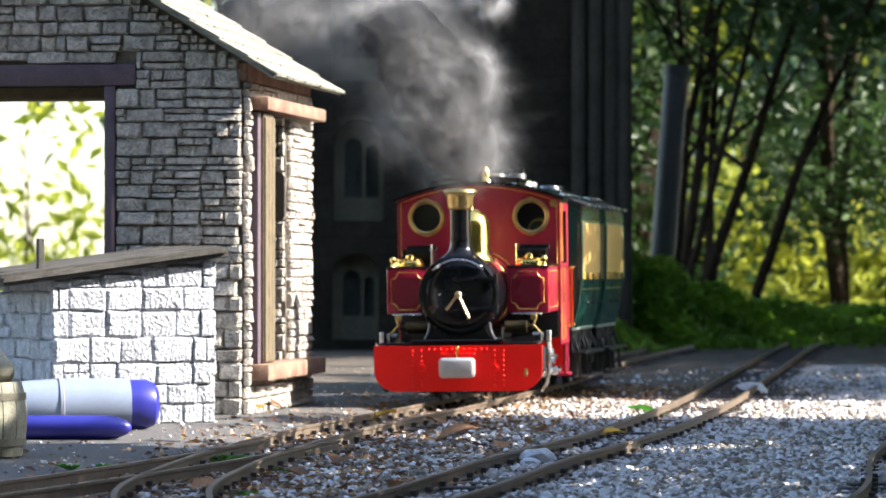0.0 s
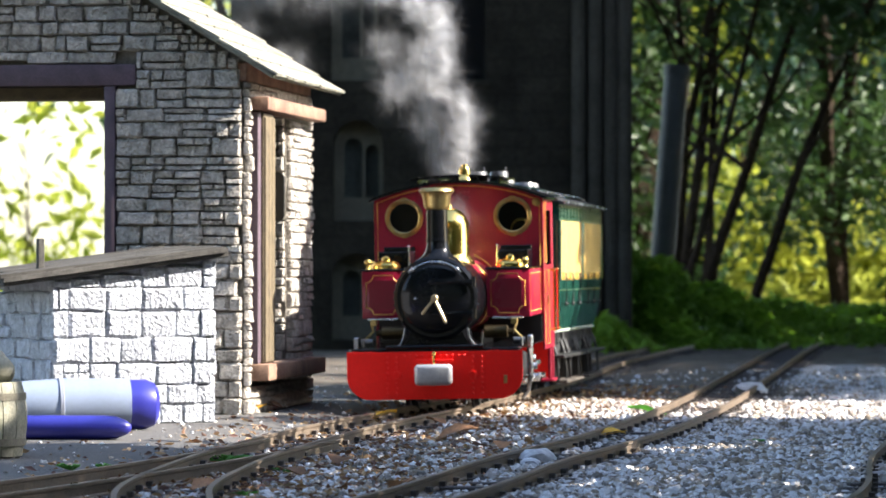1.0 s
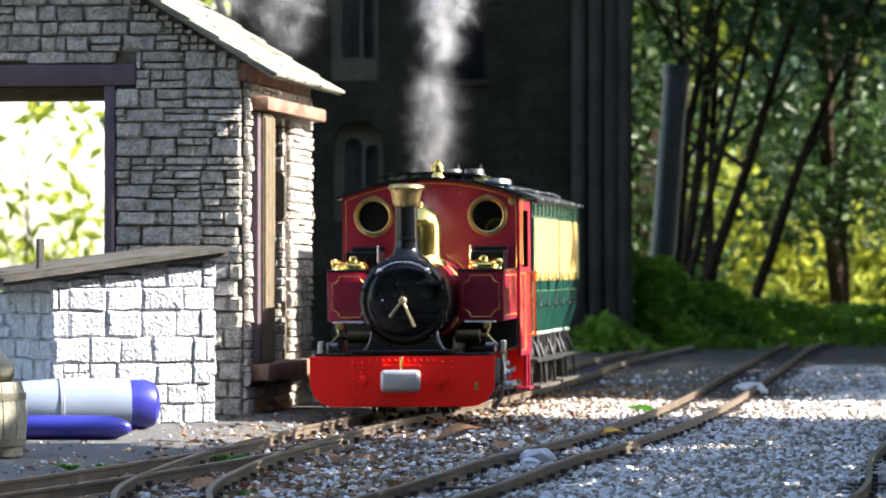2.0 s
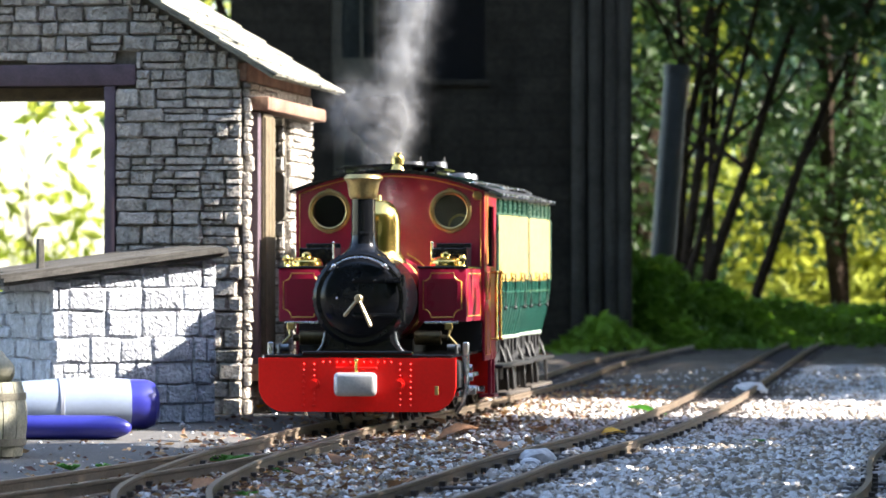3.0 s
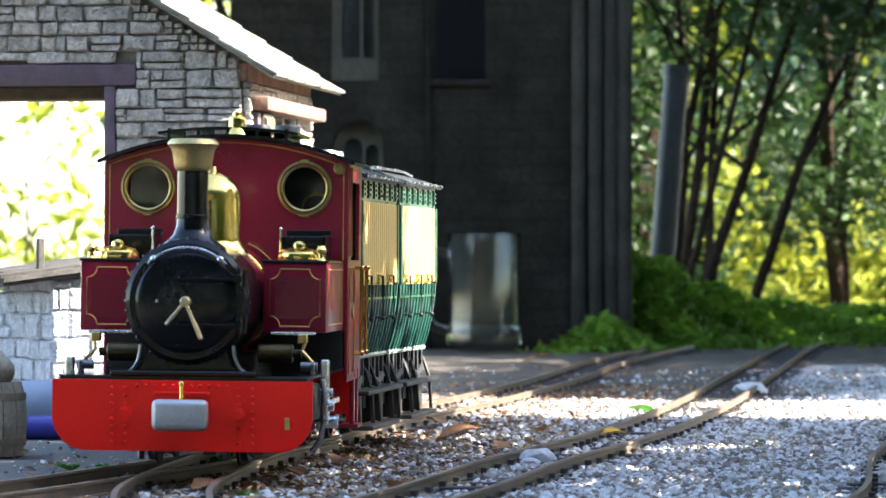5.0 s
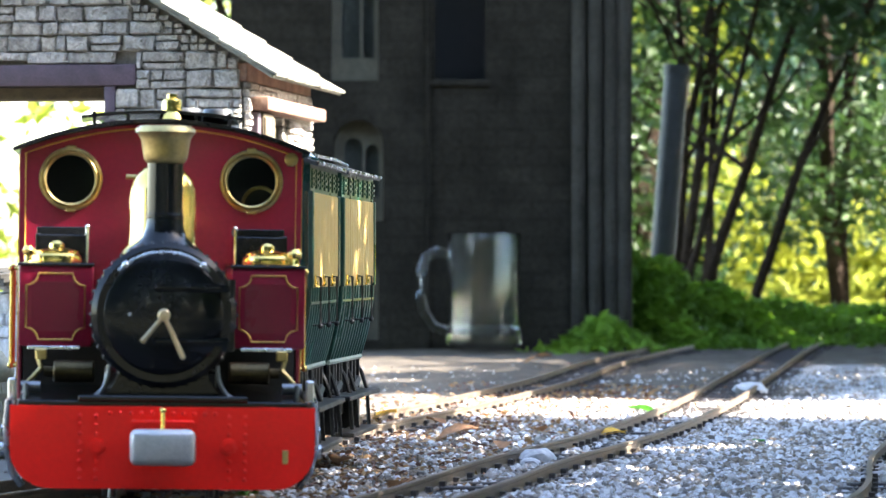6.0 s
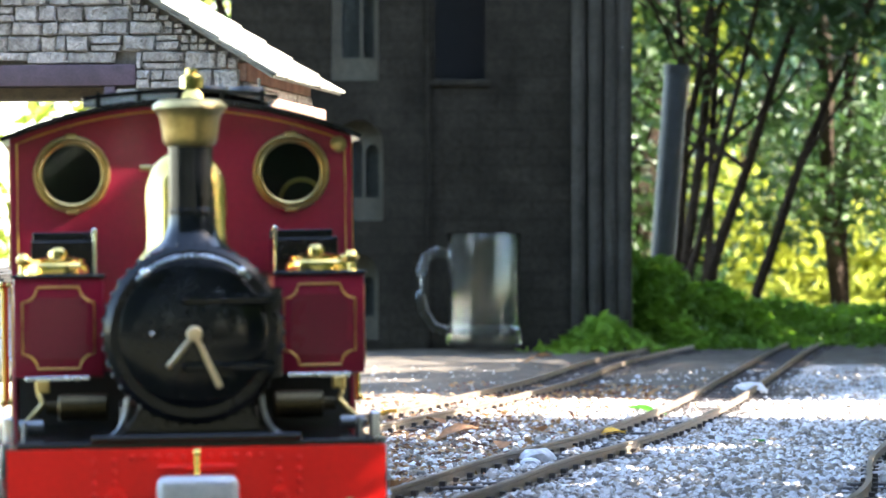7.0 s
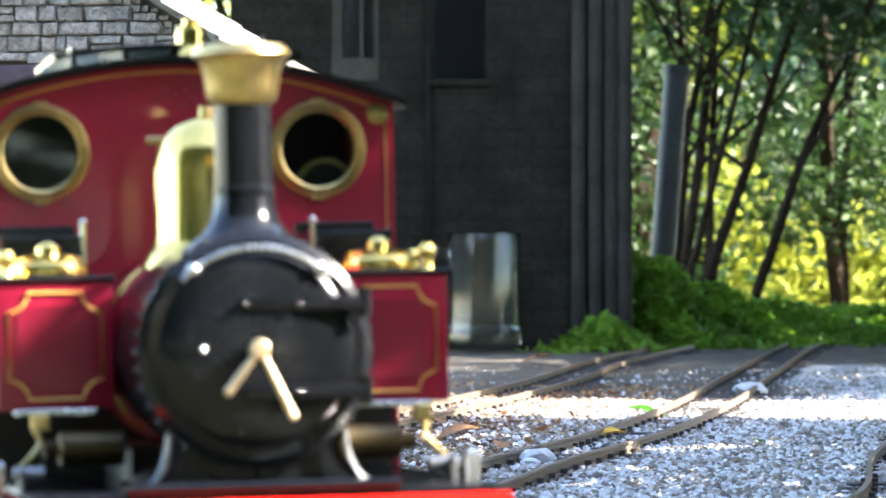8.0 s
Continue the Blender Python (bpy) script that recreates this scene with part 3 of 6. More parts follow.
        cyl(bm, (s * 45, 66, 52.5), (s * 49, 66, 52.5), 2.2, 10)
        part("displacement_lubricator", bm, OIL_BRASS, th)
        bm = tube(bmesh.new(), [(s * 50.5, 62, 61.5), (s * 51, 61, 57), (s * 50, 60, 54), (s * 52.5, 59, 51), (s * 55.5, 58, 48), (s * 56, 58, 44)], 1.0, 8)
        box(bm, s * 50 - 2.4, s * 50 + 2.4, 60, 64, 57.5, 62, 0.5, 1)
        part("steam_pipe", bm, DULL_BRASS, th)
        bm = cyl(bmesh.new(), (s * 50, 54, 46.5), (s * 58, 54, 46.5), 2.3, 12)
        box(bm, s * 56 - 0.9, s * 56 + 0.9, 50, 58, 42.5, 48.5, 0.4, 1)
        part("crank_fitting", bm, DARK_STEEL, th)
    # cab
    cab = part("cab_front", plate(bmesh.new(), cab_outline(62.2, 62, 147, 159), [circle(40, 134.2, 11.0), circle(-40, 134.2, 11.0)], 166, 168), RED, th, "crimson arched cab front with two round windows")
    for s in (-1, 1):
        bm = lathe(bmesh.new(), [(10.6, 0.5), (10.8, -1.6), (11.6, -2.0), (12.4, -1.2), (12.8, -1.9), (13.8, -1.6), (14.2, 0.3)], axis_pose((s * 40, 166, 134.2), (s * 40, 167, 134.2)), 44)
        for f in list(bm.faces):
            if len(f.verts) > 8:
                bm.faces.remove(f)
        box(bm, s * 40 - 2.2, s * 40 + 2.2, 164.2, 166.4, 147.2, 149.0, 0.4, 1)
        box(bm, s * 40 - 2.2, s * 40 + 2.2, 164.2, 166.4, 119.6, 121.2, 0.4, 1)
        ring = part("window_ring", bm, DULL_BRASS, cab, "brass framed round spectacle window")
        bm = cyl(bmesh.new(), (s * 40, 167.0, 134.2), (s * 40, 167.5, 134.2), 11.0, 32)
        pn = part("pane", bm, PANE, ring)
        pn.visible_shadow = False
    bm = lathe(bmesh.new(), [(3.1, 0.2), (3.0, -0.9), (2.5, -1.2)], axis_pose((57.6, 166, 144.2), (57.6, 167, 144.2)), 18)
    box(bm, 55.4, 59.8, 164.6, 164.9, 143.8, 144.6)
    part("slotted_screw", bm, DULL_BRASS, cab)
    bm = bmesh.new()
    o = cab_outline(59.8, 98, 145.4, 157.2)
    tube(bm, [(x, 165.9, z) for x, z in o[1:] + o[:1]], 0.4, 4)
    tube(bm, [(x, 165.9, z) for x, z in arc(0, 77.5, 30.5, 22, 68, 8)] + [(12, 165.9, 106.5)], 0.4, 4)
    part("lining", bm, GOLD, cab)
    bm = bmesh.new()
    for x, z in ((-7, 152.5), (-4.4, 150.4), (-1.6, 151.6), (1.6, 152.6), (4.8, 152.2), (5.2, 148.6), (1.0, 148.8), (-2, 147.6)):
        ball(bm, (x + 3, 165.8, z), 0.75, 8)
    part("rivets", bm, RED, cab)
    part("lower_cab_front", box(bmesh.new(), -60, 60, 166.2, 168, 43, 61.6), SOOT, th)
    part("ash_pan", box(bmesh.new(), -24, 24, 96, 166, 30, 52, 1.0, 1), SOOT, th)
    # rear wall coloured black so the cab looks unlit through its windows
    part("cab_rear", plate(bmesh.new(), cab_outline(62.2, 41, 147, 159), [], 246, 248), SOOT, th)
    for s in (-1, 1):
        # cab side: solid below, open cut-out above the waist
        x0, x1 = sorted((s * 60.6, s * 62.4))
        bm = box(bmesh.new(), x0, x1, 168, 246, 36, 98, 0.4, 1)
        box(bm, x0, x1, 168, 186, 98, 147.5, 0.4, 1)
        box(bm, x0, x1, 232, 246, 98, 147.5, 0.4, 1)
        box(bm, x0, x1, 186, 232, 138, 147.5, 0.4, 1)
        sd = part("cab_side", bm, RED, th, "glossy crimson cab side with gold lining")
        bm = bmesh.new()
        tube(bm, [(s * 62.7, y, z) for y, z in ((172, 40), (202, 40), (202, 94), (172, 94))], 0.42, 4, closed=True)
        tube(bm, [(s * 62.7, y, z) for y, z in ((171, 100), (184, 100), (184, 145), (171, 145))], 0.42, 4, closed=True)
        part("lining", bm, GOLD, sd)
        for y in (206, 236):
            bm = bmesh.new()
            tube(bm, [(s * 66.2, y, 49), (s * 66.2, y, 95)], 0.95, 8)
            for z in (50, 94):
                cyl(bm, (s * 62, y, z), (s * 67.4, y, z), 0.9, 8)
                ball(bm, (s * 66.6, y, z), 1.5, 8)
            part("handrail", bm, BRASS, sd, "brass cab handrail")
        bm = cyl(bmesh.new(), (s * 62, 193, 72), (s * 63.4, 193, 72), 4.2, 20)
        part("works_plate", bm, DULL_BRASS, sd)
        bm = box(bmesh.new(), s * 61.5 - 1.2, s * 61.5 + 1.2, 209, 213, 12, 42, 0.4, 1)
        box(bm, s * 61.5 - 1.2, s * 61.5 + 1.2, 230, 234, 12, 42, 0.4, 1)
        box(bm, s * 60 - 5, s * 60 + 5, 206, 237, 11, 13, 0.4, 1)
        part("cab_step", bm, RED, th)
    part("cab_floor", box(bmesh.new(), -60, 60, 168, 246, 43, 60), SOOT, th)
    backhead = part("backhead", cyl(bmesh.new(), (0, 168, 90), (0, 182, 90), 26, 36, None, 2.0), SOOT, th)
    bm = lathe(bmesh.new(), [(7.0, 0), (8.4, 0.2), (8.8, 1.4), (8.4, 2.6), (7.0, 2.8)], axis_pose((45, 186, 124), (44, 180, 124)), 28)
    for f in [f for f in bm.faces if len(f.verts) > 8]:
        bm.faces.remove(f)
    part("gauge_rim", bm, DULL_BRASS, backhead, "brass rim of a round pressure gauge")
    part("gauge_face", cyl(bmesh.new(), (45, 187, 124), (44.6, 184.6, 124), 7.2, 24), SOOT, backhead)
    part("gauge_pipe", tube(bmesh.new(), [(45, 187, 116), (43, 184, 108), (30, 182, 100), (18, 180, 98)], 1.1, 8), DULL_BRASS, backhead)
    # roof with a raised hatch, whistle and vents
    rf = part("cab_roof", vault(bmesh.new(), 66, 147.6, 161.4, 160, 254, 1.8), BLACK, th, "black arched cab roof")
    bm = vault(bmesh.new(), 36, 162.6, 165.4, 168, 232, 1.6, 10)
    for x in (-30, -15, 15, 30):
        box(bm, x - 0.8, x + 0.8, 168, 232, 158.6, 164.4)
    part("sliding_hatch", bm, BLACK, rf)
    bm = lathe(bmesh.new(), [(6.4, 161.0), (5.4, 163.4), (4.6, 164.6), (4.4, 165.6), (4.4, 169.0), (3.9, 170.2), (2.4, 170.8), (2.3, 172.6), (0.4, 173.0)], Matrix.Translation((4.4, 172, 0)), 24)
    part("whistle", bm, BRASS, rf, "small brass whistle")
    bm = bmesh.new()
    for x, y, r in ((10, 204, 8.2), (26, 212, 7.0)):
        lathe(bm, [(r + 1.2, 160.6), (r, 162.4), (r, 166.6), (r - 0.6, 167.6), (r * 0.6, 167.8)], Matrix.Translation((x, y, 0)), 20)
        cyl(bm, (x + r * 0.7, y, 167), (x + r * 0.7, y, 171), 0.6, 6)
    part("roof_vents", bm, ROOF_GREY, rf)
    # wheels, rods and guards
    for y in (70, 130, 190):
        for s in (-1, 1):
            wheel(th, s * 20.4, y, 17)
        part("axle", cyl(bmesh.new(), (-22, y, 17), (22, y, 17), 2.4, 10), STEEL, th)
    for s in (-1, 1):
        bm = box(bmesh.new(), s * 50 - 9, s * 50 + 9, 30, 62, 21, 39, 2.5, 2)
        cyl(bm, (s * 50, 28, 30), (s * 50, 64, 30), 8.2, 20)
        part("cylinder", bm, SOOT, th)
        bm = box(bmesh.new(), s * 56 - 1.2, s * 56 + 1.2, 60, 190, 15.5, 19, 0.5, 1)
        box(bm, s * 60.6 - 1.1, s * 60.6 + 1.1, 62, 134, 27, 30, 0.5, 1)
        for y in (70, 130, 190):
            cyl(bm, (s * 27, y, 17), (s * 60, y, 17), 2.2, 10)
        tube(bm, [(s * 62.4, 34, 42), (s * 63.2, 36, 34), (s * 63.2, 38, 22), (s * 61, 40, 12), (s * 57, 42, 6.5)], 1.5, 8)
        box(bm, s * 61.6 - 1.8, s * 61.6 + 1.8, 52, 60, 18, 50, 0.6, 1)
        cyl(bm, (s * 58, 56, 28), (s * 66, 56, 28), 2.6, 10)
        cyl(bm, (s * 58, 64, 20), (s * 67, 64, 20), 3.0, 12)
        cyl(bm, (s * 56, 66, 34), (s * 64.5, 66, 34), 2.2, 12)
        part("valve_gear", bm, STEEL, th, "bright steel rods and cranks")
    for s in (-1, 1):
        bm = bmesh.new()
        tube(bm, [(s * 20, 14, 40), (s * 20, 12, 20), (s * 20, 8, 4)], 1.6, 6)
        box(bm, s * 12 - 3, s * 12 + 3, 10, 34, 6, 12, 0.5, 1)
        part("guard_iron", bm, SOOT, th)
    part("rear_beam", plate(bmesh.new(), [(-56, 12), (56, 12), (56, 41), (-56, 41)], [], 266, 269), BEAM_RED, th)
    part("bunker", box(bmesh.new(), -60, 60, 248, 262, 43, 100, 0.8, 1), RED, th)
    part("rear_coupling", box(bmesh.new(), -4, 4, 268, 284, 22, 28, 0.8, 1), SOOT, th)
    return th


# ---- coaches ----
def coach_x(z):
    """Half width of the coach body: straight above the waist, tucked in below."""
    if z > 88:
        return 57.5
    return 57.5 - 7.5 * ((88 - z) / 40) ** 1.8


def build_coach():
    L = 150
    th = thing("passenger_coach", Matrix(), "green and cream four-wheel model railway passenger coach", "model coach", "coaches of the train")
    zs = [48, 54, 60, 66, 72, 78, 84, 88]
    prof = [(coach_x(z), z) for z in zs]
    body = prof + [(57.5, 134)] + [(-57.5, 134)] + [(-x, z) for x, z in reversed(prof)]
    for y in (0, L - 3):
        e = part("end_wall", plate(bmesh.new(), body + [], [], y, y + 3), GREEN, th)
        if y == 0:
            part("upper_end", plate(bmesh.new(), [(-57.5, 134), (57.5, 134)] + arc(0, 60, 104.2, 56.6, 123.4, 12), [], y, y + 3), GREEN, e)
    part("floor", box(bmesh.new(), -50, 50, 3, L - 3, 48, 50), SOOT, th)
    for s in (-1, 1):
        # lower side in green with raised beading, upper panels in cream planks
        bm = bmesh.new()
        for (xa, za), (xb, zb) in zip(prof, prof[1:]):
            vs = [bm.verts.new((s * x, y, z)) for x, y, z in ((xa, 0, za), (xa, L, za), (xb, L, zb), (xb, 0, zb), (xa - 2.4, 0, za), (xa - 2.4, L, za), (xb - 2.4, L, zb), (xb - 2.4, 0, zb))]
            for f in ((0, 1, 2, 3), (7, 6, 5, 4), (0, 4, 5, 1), (3, 2, 6, 7), (0, 3, 7, 4), (1, 5, 6, 2)):
                bm.faces.new([vs[i] for i in f])
        bmesh.ops.remove_doubles(bm, verts=bm.verts, dist=0.01)
        low = part("lower_side", bm, GREEN, th, "dark green lower side with raised beading")
        strip = finish("beading_strip", tube(bmesh.new(), [(s * (coach_x(z) + 0.25), 0, z) for z in zs], 0.8, 5), LIGHT_GREEN, 0.001)
        for y in [1 + i * (L - 2) / 12 for i in range(13)]:
            ob = new("beading_strip", strip)
            ob.parent = low
            ob.location.y = y * 0.001
        part("waist_strip", tube(bmesh.new(), [(s * (coach_x(80.5) + 0.3), 0.5, 80.5), (s * (coach_x(80.5) + 0.3), L - 0.5, 80.5)], 0.9, 5), LIGHT_GREEN, low)
        bm = tube(bmesh.new(), [(s * 50.6, 0, 48.6), (s * 50.6, L, 48.6)], 1.4, 6)
        part("bottom_rail", bm, mat("pale_edge_paint", (0.30, 0.36, 0.30), 0.4, var=0.2, bump=0.05), low)
        up = part("upper_side", box(bmesh.new(), s * 56 - 1.2, s * 56 + 1.2, 0, L, 88, 134), CREAM, th, "cream planked upper side")
        n = 18
        for i in range(n):
            y0, y1 = 1 + i * (L - 2) / n, 1 + (i + 1) * (L - 2) / n
            bm = box(bmesh.new(), s * 57.6 - 0.9, s * 57.6 + 0.9, y0 + 0.55, y1 - 0.55, 89, 133.6, 0.45, 1)
            part("plank", bm, CREAM, up)
        # dark corner posts at both ends of the cream side
        for y in (0, L - 4.5):
            part("corner_post", box(bmesh.new(), s * 57.9 - 1.4, s * 57.9 + 1.4, y - 0.2, y + 4.7, 88, 134, 0.5, 1), GREEN, th)
        # clerestory row of small windows under the eaves
        bm = bmesh.new()
        wy = [8 + i * (L - 16) / 6 for i in range(7)]
        box(bm, s * 56.6 - 1.2, s * 56.6 + 1.2, 0, L, 145, 148)
        box(bm, s * 56.6 - 1.2, s * 56.6 + 1.2, 0, L, 133.6, 135.4)
        edges = [0] + [v for y in wy for v in (y - 5.2, y + 5.2)] + [L]
        for a, b in zip(edges[::2], edges[1::2]):
            box(bm, s * 56.6 - 1.2, s * 56.6 + 1.2, a, b, 135.4, 145)
        win = part("window_frame", bm, GREEN, th, "green frame with small high windows")
        for y in wy:
            bm = box(bmesh.new(), s * 56.2 - 0.3, s * 56.2 + 0.3, y - 5.2, y + 5.2, 135.4, 145)
            part("pane", bm, COACH_PANE, win).visible_shadow = False
        bm = bmesh.new()
        for a, b in zip(edges[2::2], edges[3::2]):
            for z in (137.5, 140.2, 142.9):
                box(bm, s * 58 - 0.5, s * 58 + 0.5, (a + b) / 2 - 3, (a + b) / 2 + 3, z - 0.7, z + 0.7, 0.2, 1)
        part("louvres", bm, GREEN, win)
        # doors: grab handles, hinges and door handles
        for y in (26, 72, 118):
            bm = tube(bmesh.new(), [(s * 57.6, y, 93), (s * 60.4, y, 93), (s * 60.4, y, 70), (s * (coach_x(70) + 0.4), y, 70)], 0.75, 6)
            ball(bm, (s * 60.2, y, 69.4), 1.4, 8)
            part("grab_handle", bm, SOOT, th)
            bm = box(bmesh.new(), s * 58.6 - 0.7, s * 58.6 + 0.7, y - 9, y - 1, 89.2, 91.2, 0.3, 1)
            box(bm, s * 58.6 - 0.7, s * 58.6 + 0.7, y - 11, y - 8, 88.2, 94, 0.3, 1)
            part("door_handle", bm, BRASS, th)
        # steps and axle boxes
        bm = box(bmesh.new(), s * 56 - 6, s * 56 + 6, 2, L - 2, 28.5, 31, 0.5, 1)
        part("upper_step", bm, SOOT, th)
        bm = box(bmesh.new(), s * 56 - 6, s * 56 + 6, 20, L - 16, 9, 11.4, 0.5, 1)
        part("lower_step", bm, mat("worn_step_board", (0.06, 0.05, 0.042), 0.6, var=0.4, scale=60, fine=500, bump=0.2), th)
        for y in (8, 62, 88, 144):
            part("step_hanger", tube(bmesh.new(), [(s * 47, y, 48), (s * 52, y, 40), (s * 55, y, 30), (s * 56, y + 2, 10)], 1.2, 6), SOOT, th)
        for y in (6, 24, 34, 50, 60, 84, 92, 108, 124, 142):
            part("step_bracket", box(bmesh.new(), s * 49 - 2, s * 49 + 2, y - 1.6, y + 1.6, 31, 48, 0.4, 1), SOOT, th)
        for y in (32, 118):
            bm = bmesh.new()
            box(bm, s * 48 - 5, s * 48 + 5, y - 9, y + 9, 10, 32, 1.2, 2)
            box(bm, s * 44 - 2, s * 44 + 2, y - 22, y + 22, 18, 30, 0.6, 1)
            tube(bm, [(s * 50, y - 20, 36), (s * 50, y, 32), (s * 50, y + 20, 36)], 2.6, 6)
            part("axle_guard", bm, SOOT, th)
        box_beam = box(bmesh.new(), s * 45 - 2, s * 45 + 2, 0, L, 27, 48)
        part("solebar", box_beam, BLACK, th)
        for y in (32, 118):
            wheel(th, s * 20.4, y, 14.5)
    # roof with rain strips
    rf = part("roof", vault(bmesh.new(), 62, 147.4, 158.6, -2, L + 2, 2.0), ROOF_GREY, th, "dark grey arched coach roof")
    bm = bmesh.new()
    for s in (-1, 1):
        tube(bm, [(s * 44, 4, 154.0), (s * 40, 12, 156.4), (s * 40, L - 12, 156.4), (s * 44, L - 4, 154.0)], 0.9, 6)
        tube(bm, [(s * 61.6, -2, 147.4), (s * 61.6, L + 2, 147.4)], 1.0, 6)
    part("rain_strips", bm, STEEL, rf)
    for y in (22, 46):
        bm = lathe(bmesh.new(), [(9.4, 156), (8.8, 158), (8.6, 165), (7.8, 166.4), (3, 166.8)], Matrix.Translation((9, y, 0)), 18)
        part("roof_ventilator", bm, DARK_STEEL, rf)
    for x in (-30, 30):
        for y in (-5, L):
            part("buffer", cyl(bmesh.new(), (x, y, 34), (x, y + 5, 34), 4.4, 14), SOOT, th)
    part("coupling", box(bmesh.new(), -3, 3, -6, L + 6, 25, 29, 0.6, 1), SOOT, th)
    part("headstock", plate(bmesh.new(), [(-50, 29), (50, 29), (50, 48), (-50, 48)], [], 0, 3), BLACK, th)
    return th


loco = build_locomotive()
coach_first = build_coach()
coach_second = copy_thing(coach_first, Matrix())


# ---- stone pieces ----
def stone_meshes(name, material, count, rough):
    """Unit blocks (x and z from -0.5 to 0.5, face at y = 0) with broken, bulging faces."""
    out = []
    for k in range(count):
        rnd = random.Random(100 + k)
        bm = bmesh.new()
        xs, zs = [-0.5, -0.43, -0.05, 0.42, 0.5], [-0.5, -0.40, 0.38, 0.5]
        grid = []
        for j, z in enumerate(zs):
            row = []
            for i, x in enumerate(xs):
                rim = i in (0, 4) or j in (0, 3)
                corner = i in (0, 4) and j in (0, 3)
                px, pz = x + rnd.uniform(-1, 1) * 0.035, z + rnd.uniform(-1, 1) * 0.05
                if corner:
                    px, pz = px * 0.97, pz * 0.95
                row.append(bm.verts.new((px, (0.3 if rim else 0) - rnd.uniform(0, 1) * rough * (0.4 if rim else 1), pz)))
            grid.append(row)
        for j in range(3):
            for i in range(4):
                bm.faces.new((grid[j][i], grid[j][i + 1], grid[j + 1][i + 1], grid[j + 1][i]))
        ring = [grid[0][i] for i in range(5)] + [grid[1][4], grid[2][4]] + [grid[3][i] for i in range(4, -1, -1)] + [grid[2][0], grid[1][0]]
        back = [bm.verts.new((v.co.x, 1.0, v.co.z)) for v in ring]
        for i in range(len(ring)):
            j = (i + 1) % len(ring)
            bm.faces.new((ring[j], ring[i], back[i], back[j]))
        out.append(finish(name, bm, material, 1.0, 24))
    return out


def rubble(w, h, band, lo, hi, seed, split=0.45):
    """Coursed rubble: rectangles (x0, x1, z0, z1) filling w by h; some stones are halved into two thin ones."""
    rnd = random.Random(seed)
    z, out = 0.0, []
    while z < h:
        b = band * rnd.uniform(0.8, 1.2)
        x = -rnd.uniform(0, hi)
        while x < w:
            l = rnd.uniform(lo, hi)
            k = rnd.random()
            if k < split:
                mid = z + b * rnd.uniform(0.38, 0.62)
                out.append((x, x + l, z, mid))
                if rnd.random() < 0.25:
                    c = x + l * rnd.uniform(0.35, 0.65)
                    out += [(x, c, mid, z + b), (c, x + l, mid, z + b)]
                else:
                    out.append((x, x + l, mid, z + b))
            elif k < split + 0.07:
                c = x + l * rnd.uniform(0.35, 0.65)
                out += [(x, c, z, z + b), (c, x + l, z, z + b)]
            else:
                out.append((x, x + l, z, z + b))
            x += l
        z += b
    return out


def lay(parent, meshes, rects, m, keep, depth=0.004, joint=0.0011, seed=1):
    """Lay stones on the wall face of m (x along, z up, the face looks to -y), where keep(x0, x1, z0, z1) gives the clipped stone or None."""
    rnd = random.Random(seed)
    for r in rects:
        c = keep(*r)
        if not c:
            continue
        x0, x1, z0, z1 = c
        if x1 - x0 < 0.004 or z1 - z0 < 0.0025:
            continue
        ob = new("stone", rnd.choice(meshes))
        ob.parent = parent
        ob.matrix_basis = m @ Matrix.LocRotScale(((x0 + x1) / 2, -depth + rnd.uniform(-0.0008, 0.0008), (z0 + z1) / 2), Euler((0, radians(rnd.uniform(-1.2, 1.2)), 0)), (x1 - x0 - joint, depth, z1 - z0 - joint))


STONES = stone_meshes("stone", STONE, 9, 0.6)
WHITE_STONES = stone_meshes("stone", WHITEWASH, 9, 0.7)

# ---- engine shed ----
SHED = pose(-0.1365, 2.630, -0.0038, 0, 0, -8.28) @ Matrix.Scale(0.9694, 4)
SLOPE = 0.627
EAVE_Z = 0.2514
RIDGE_X = -0.1459


def roof_z(x):
    return EAVE_Z + (RIDGE_X * -1 - abs(x - RIDGE_X)) * SLOPE


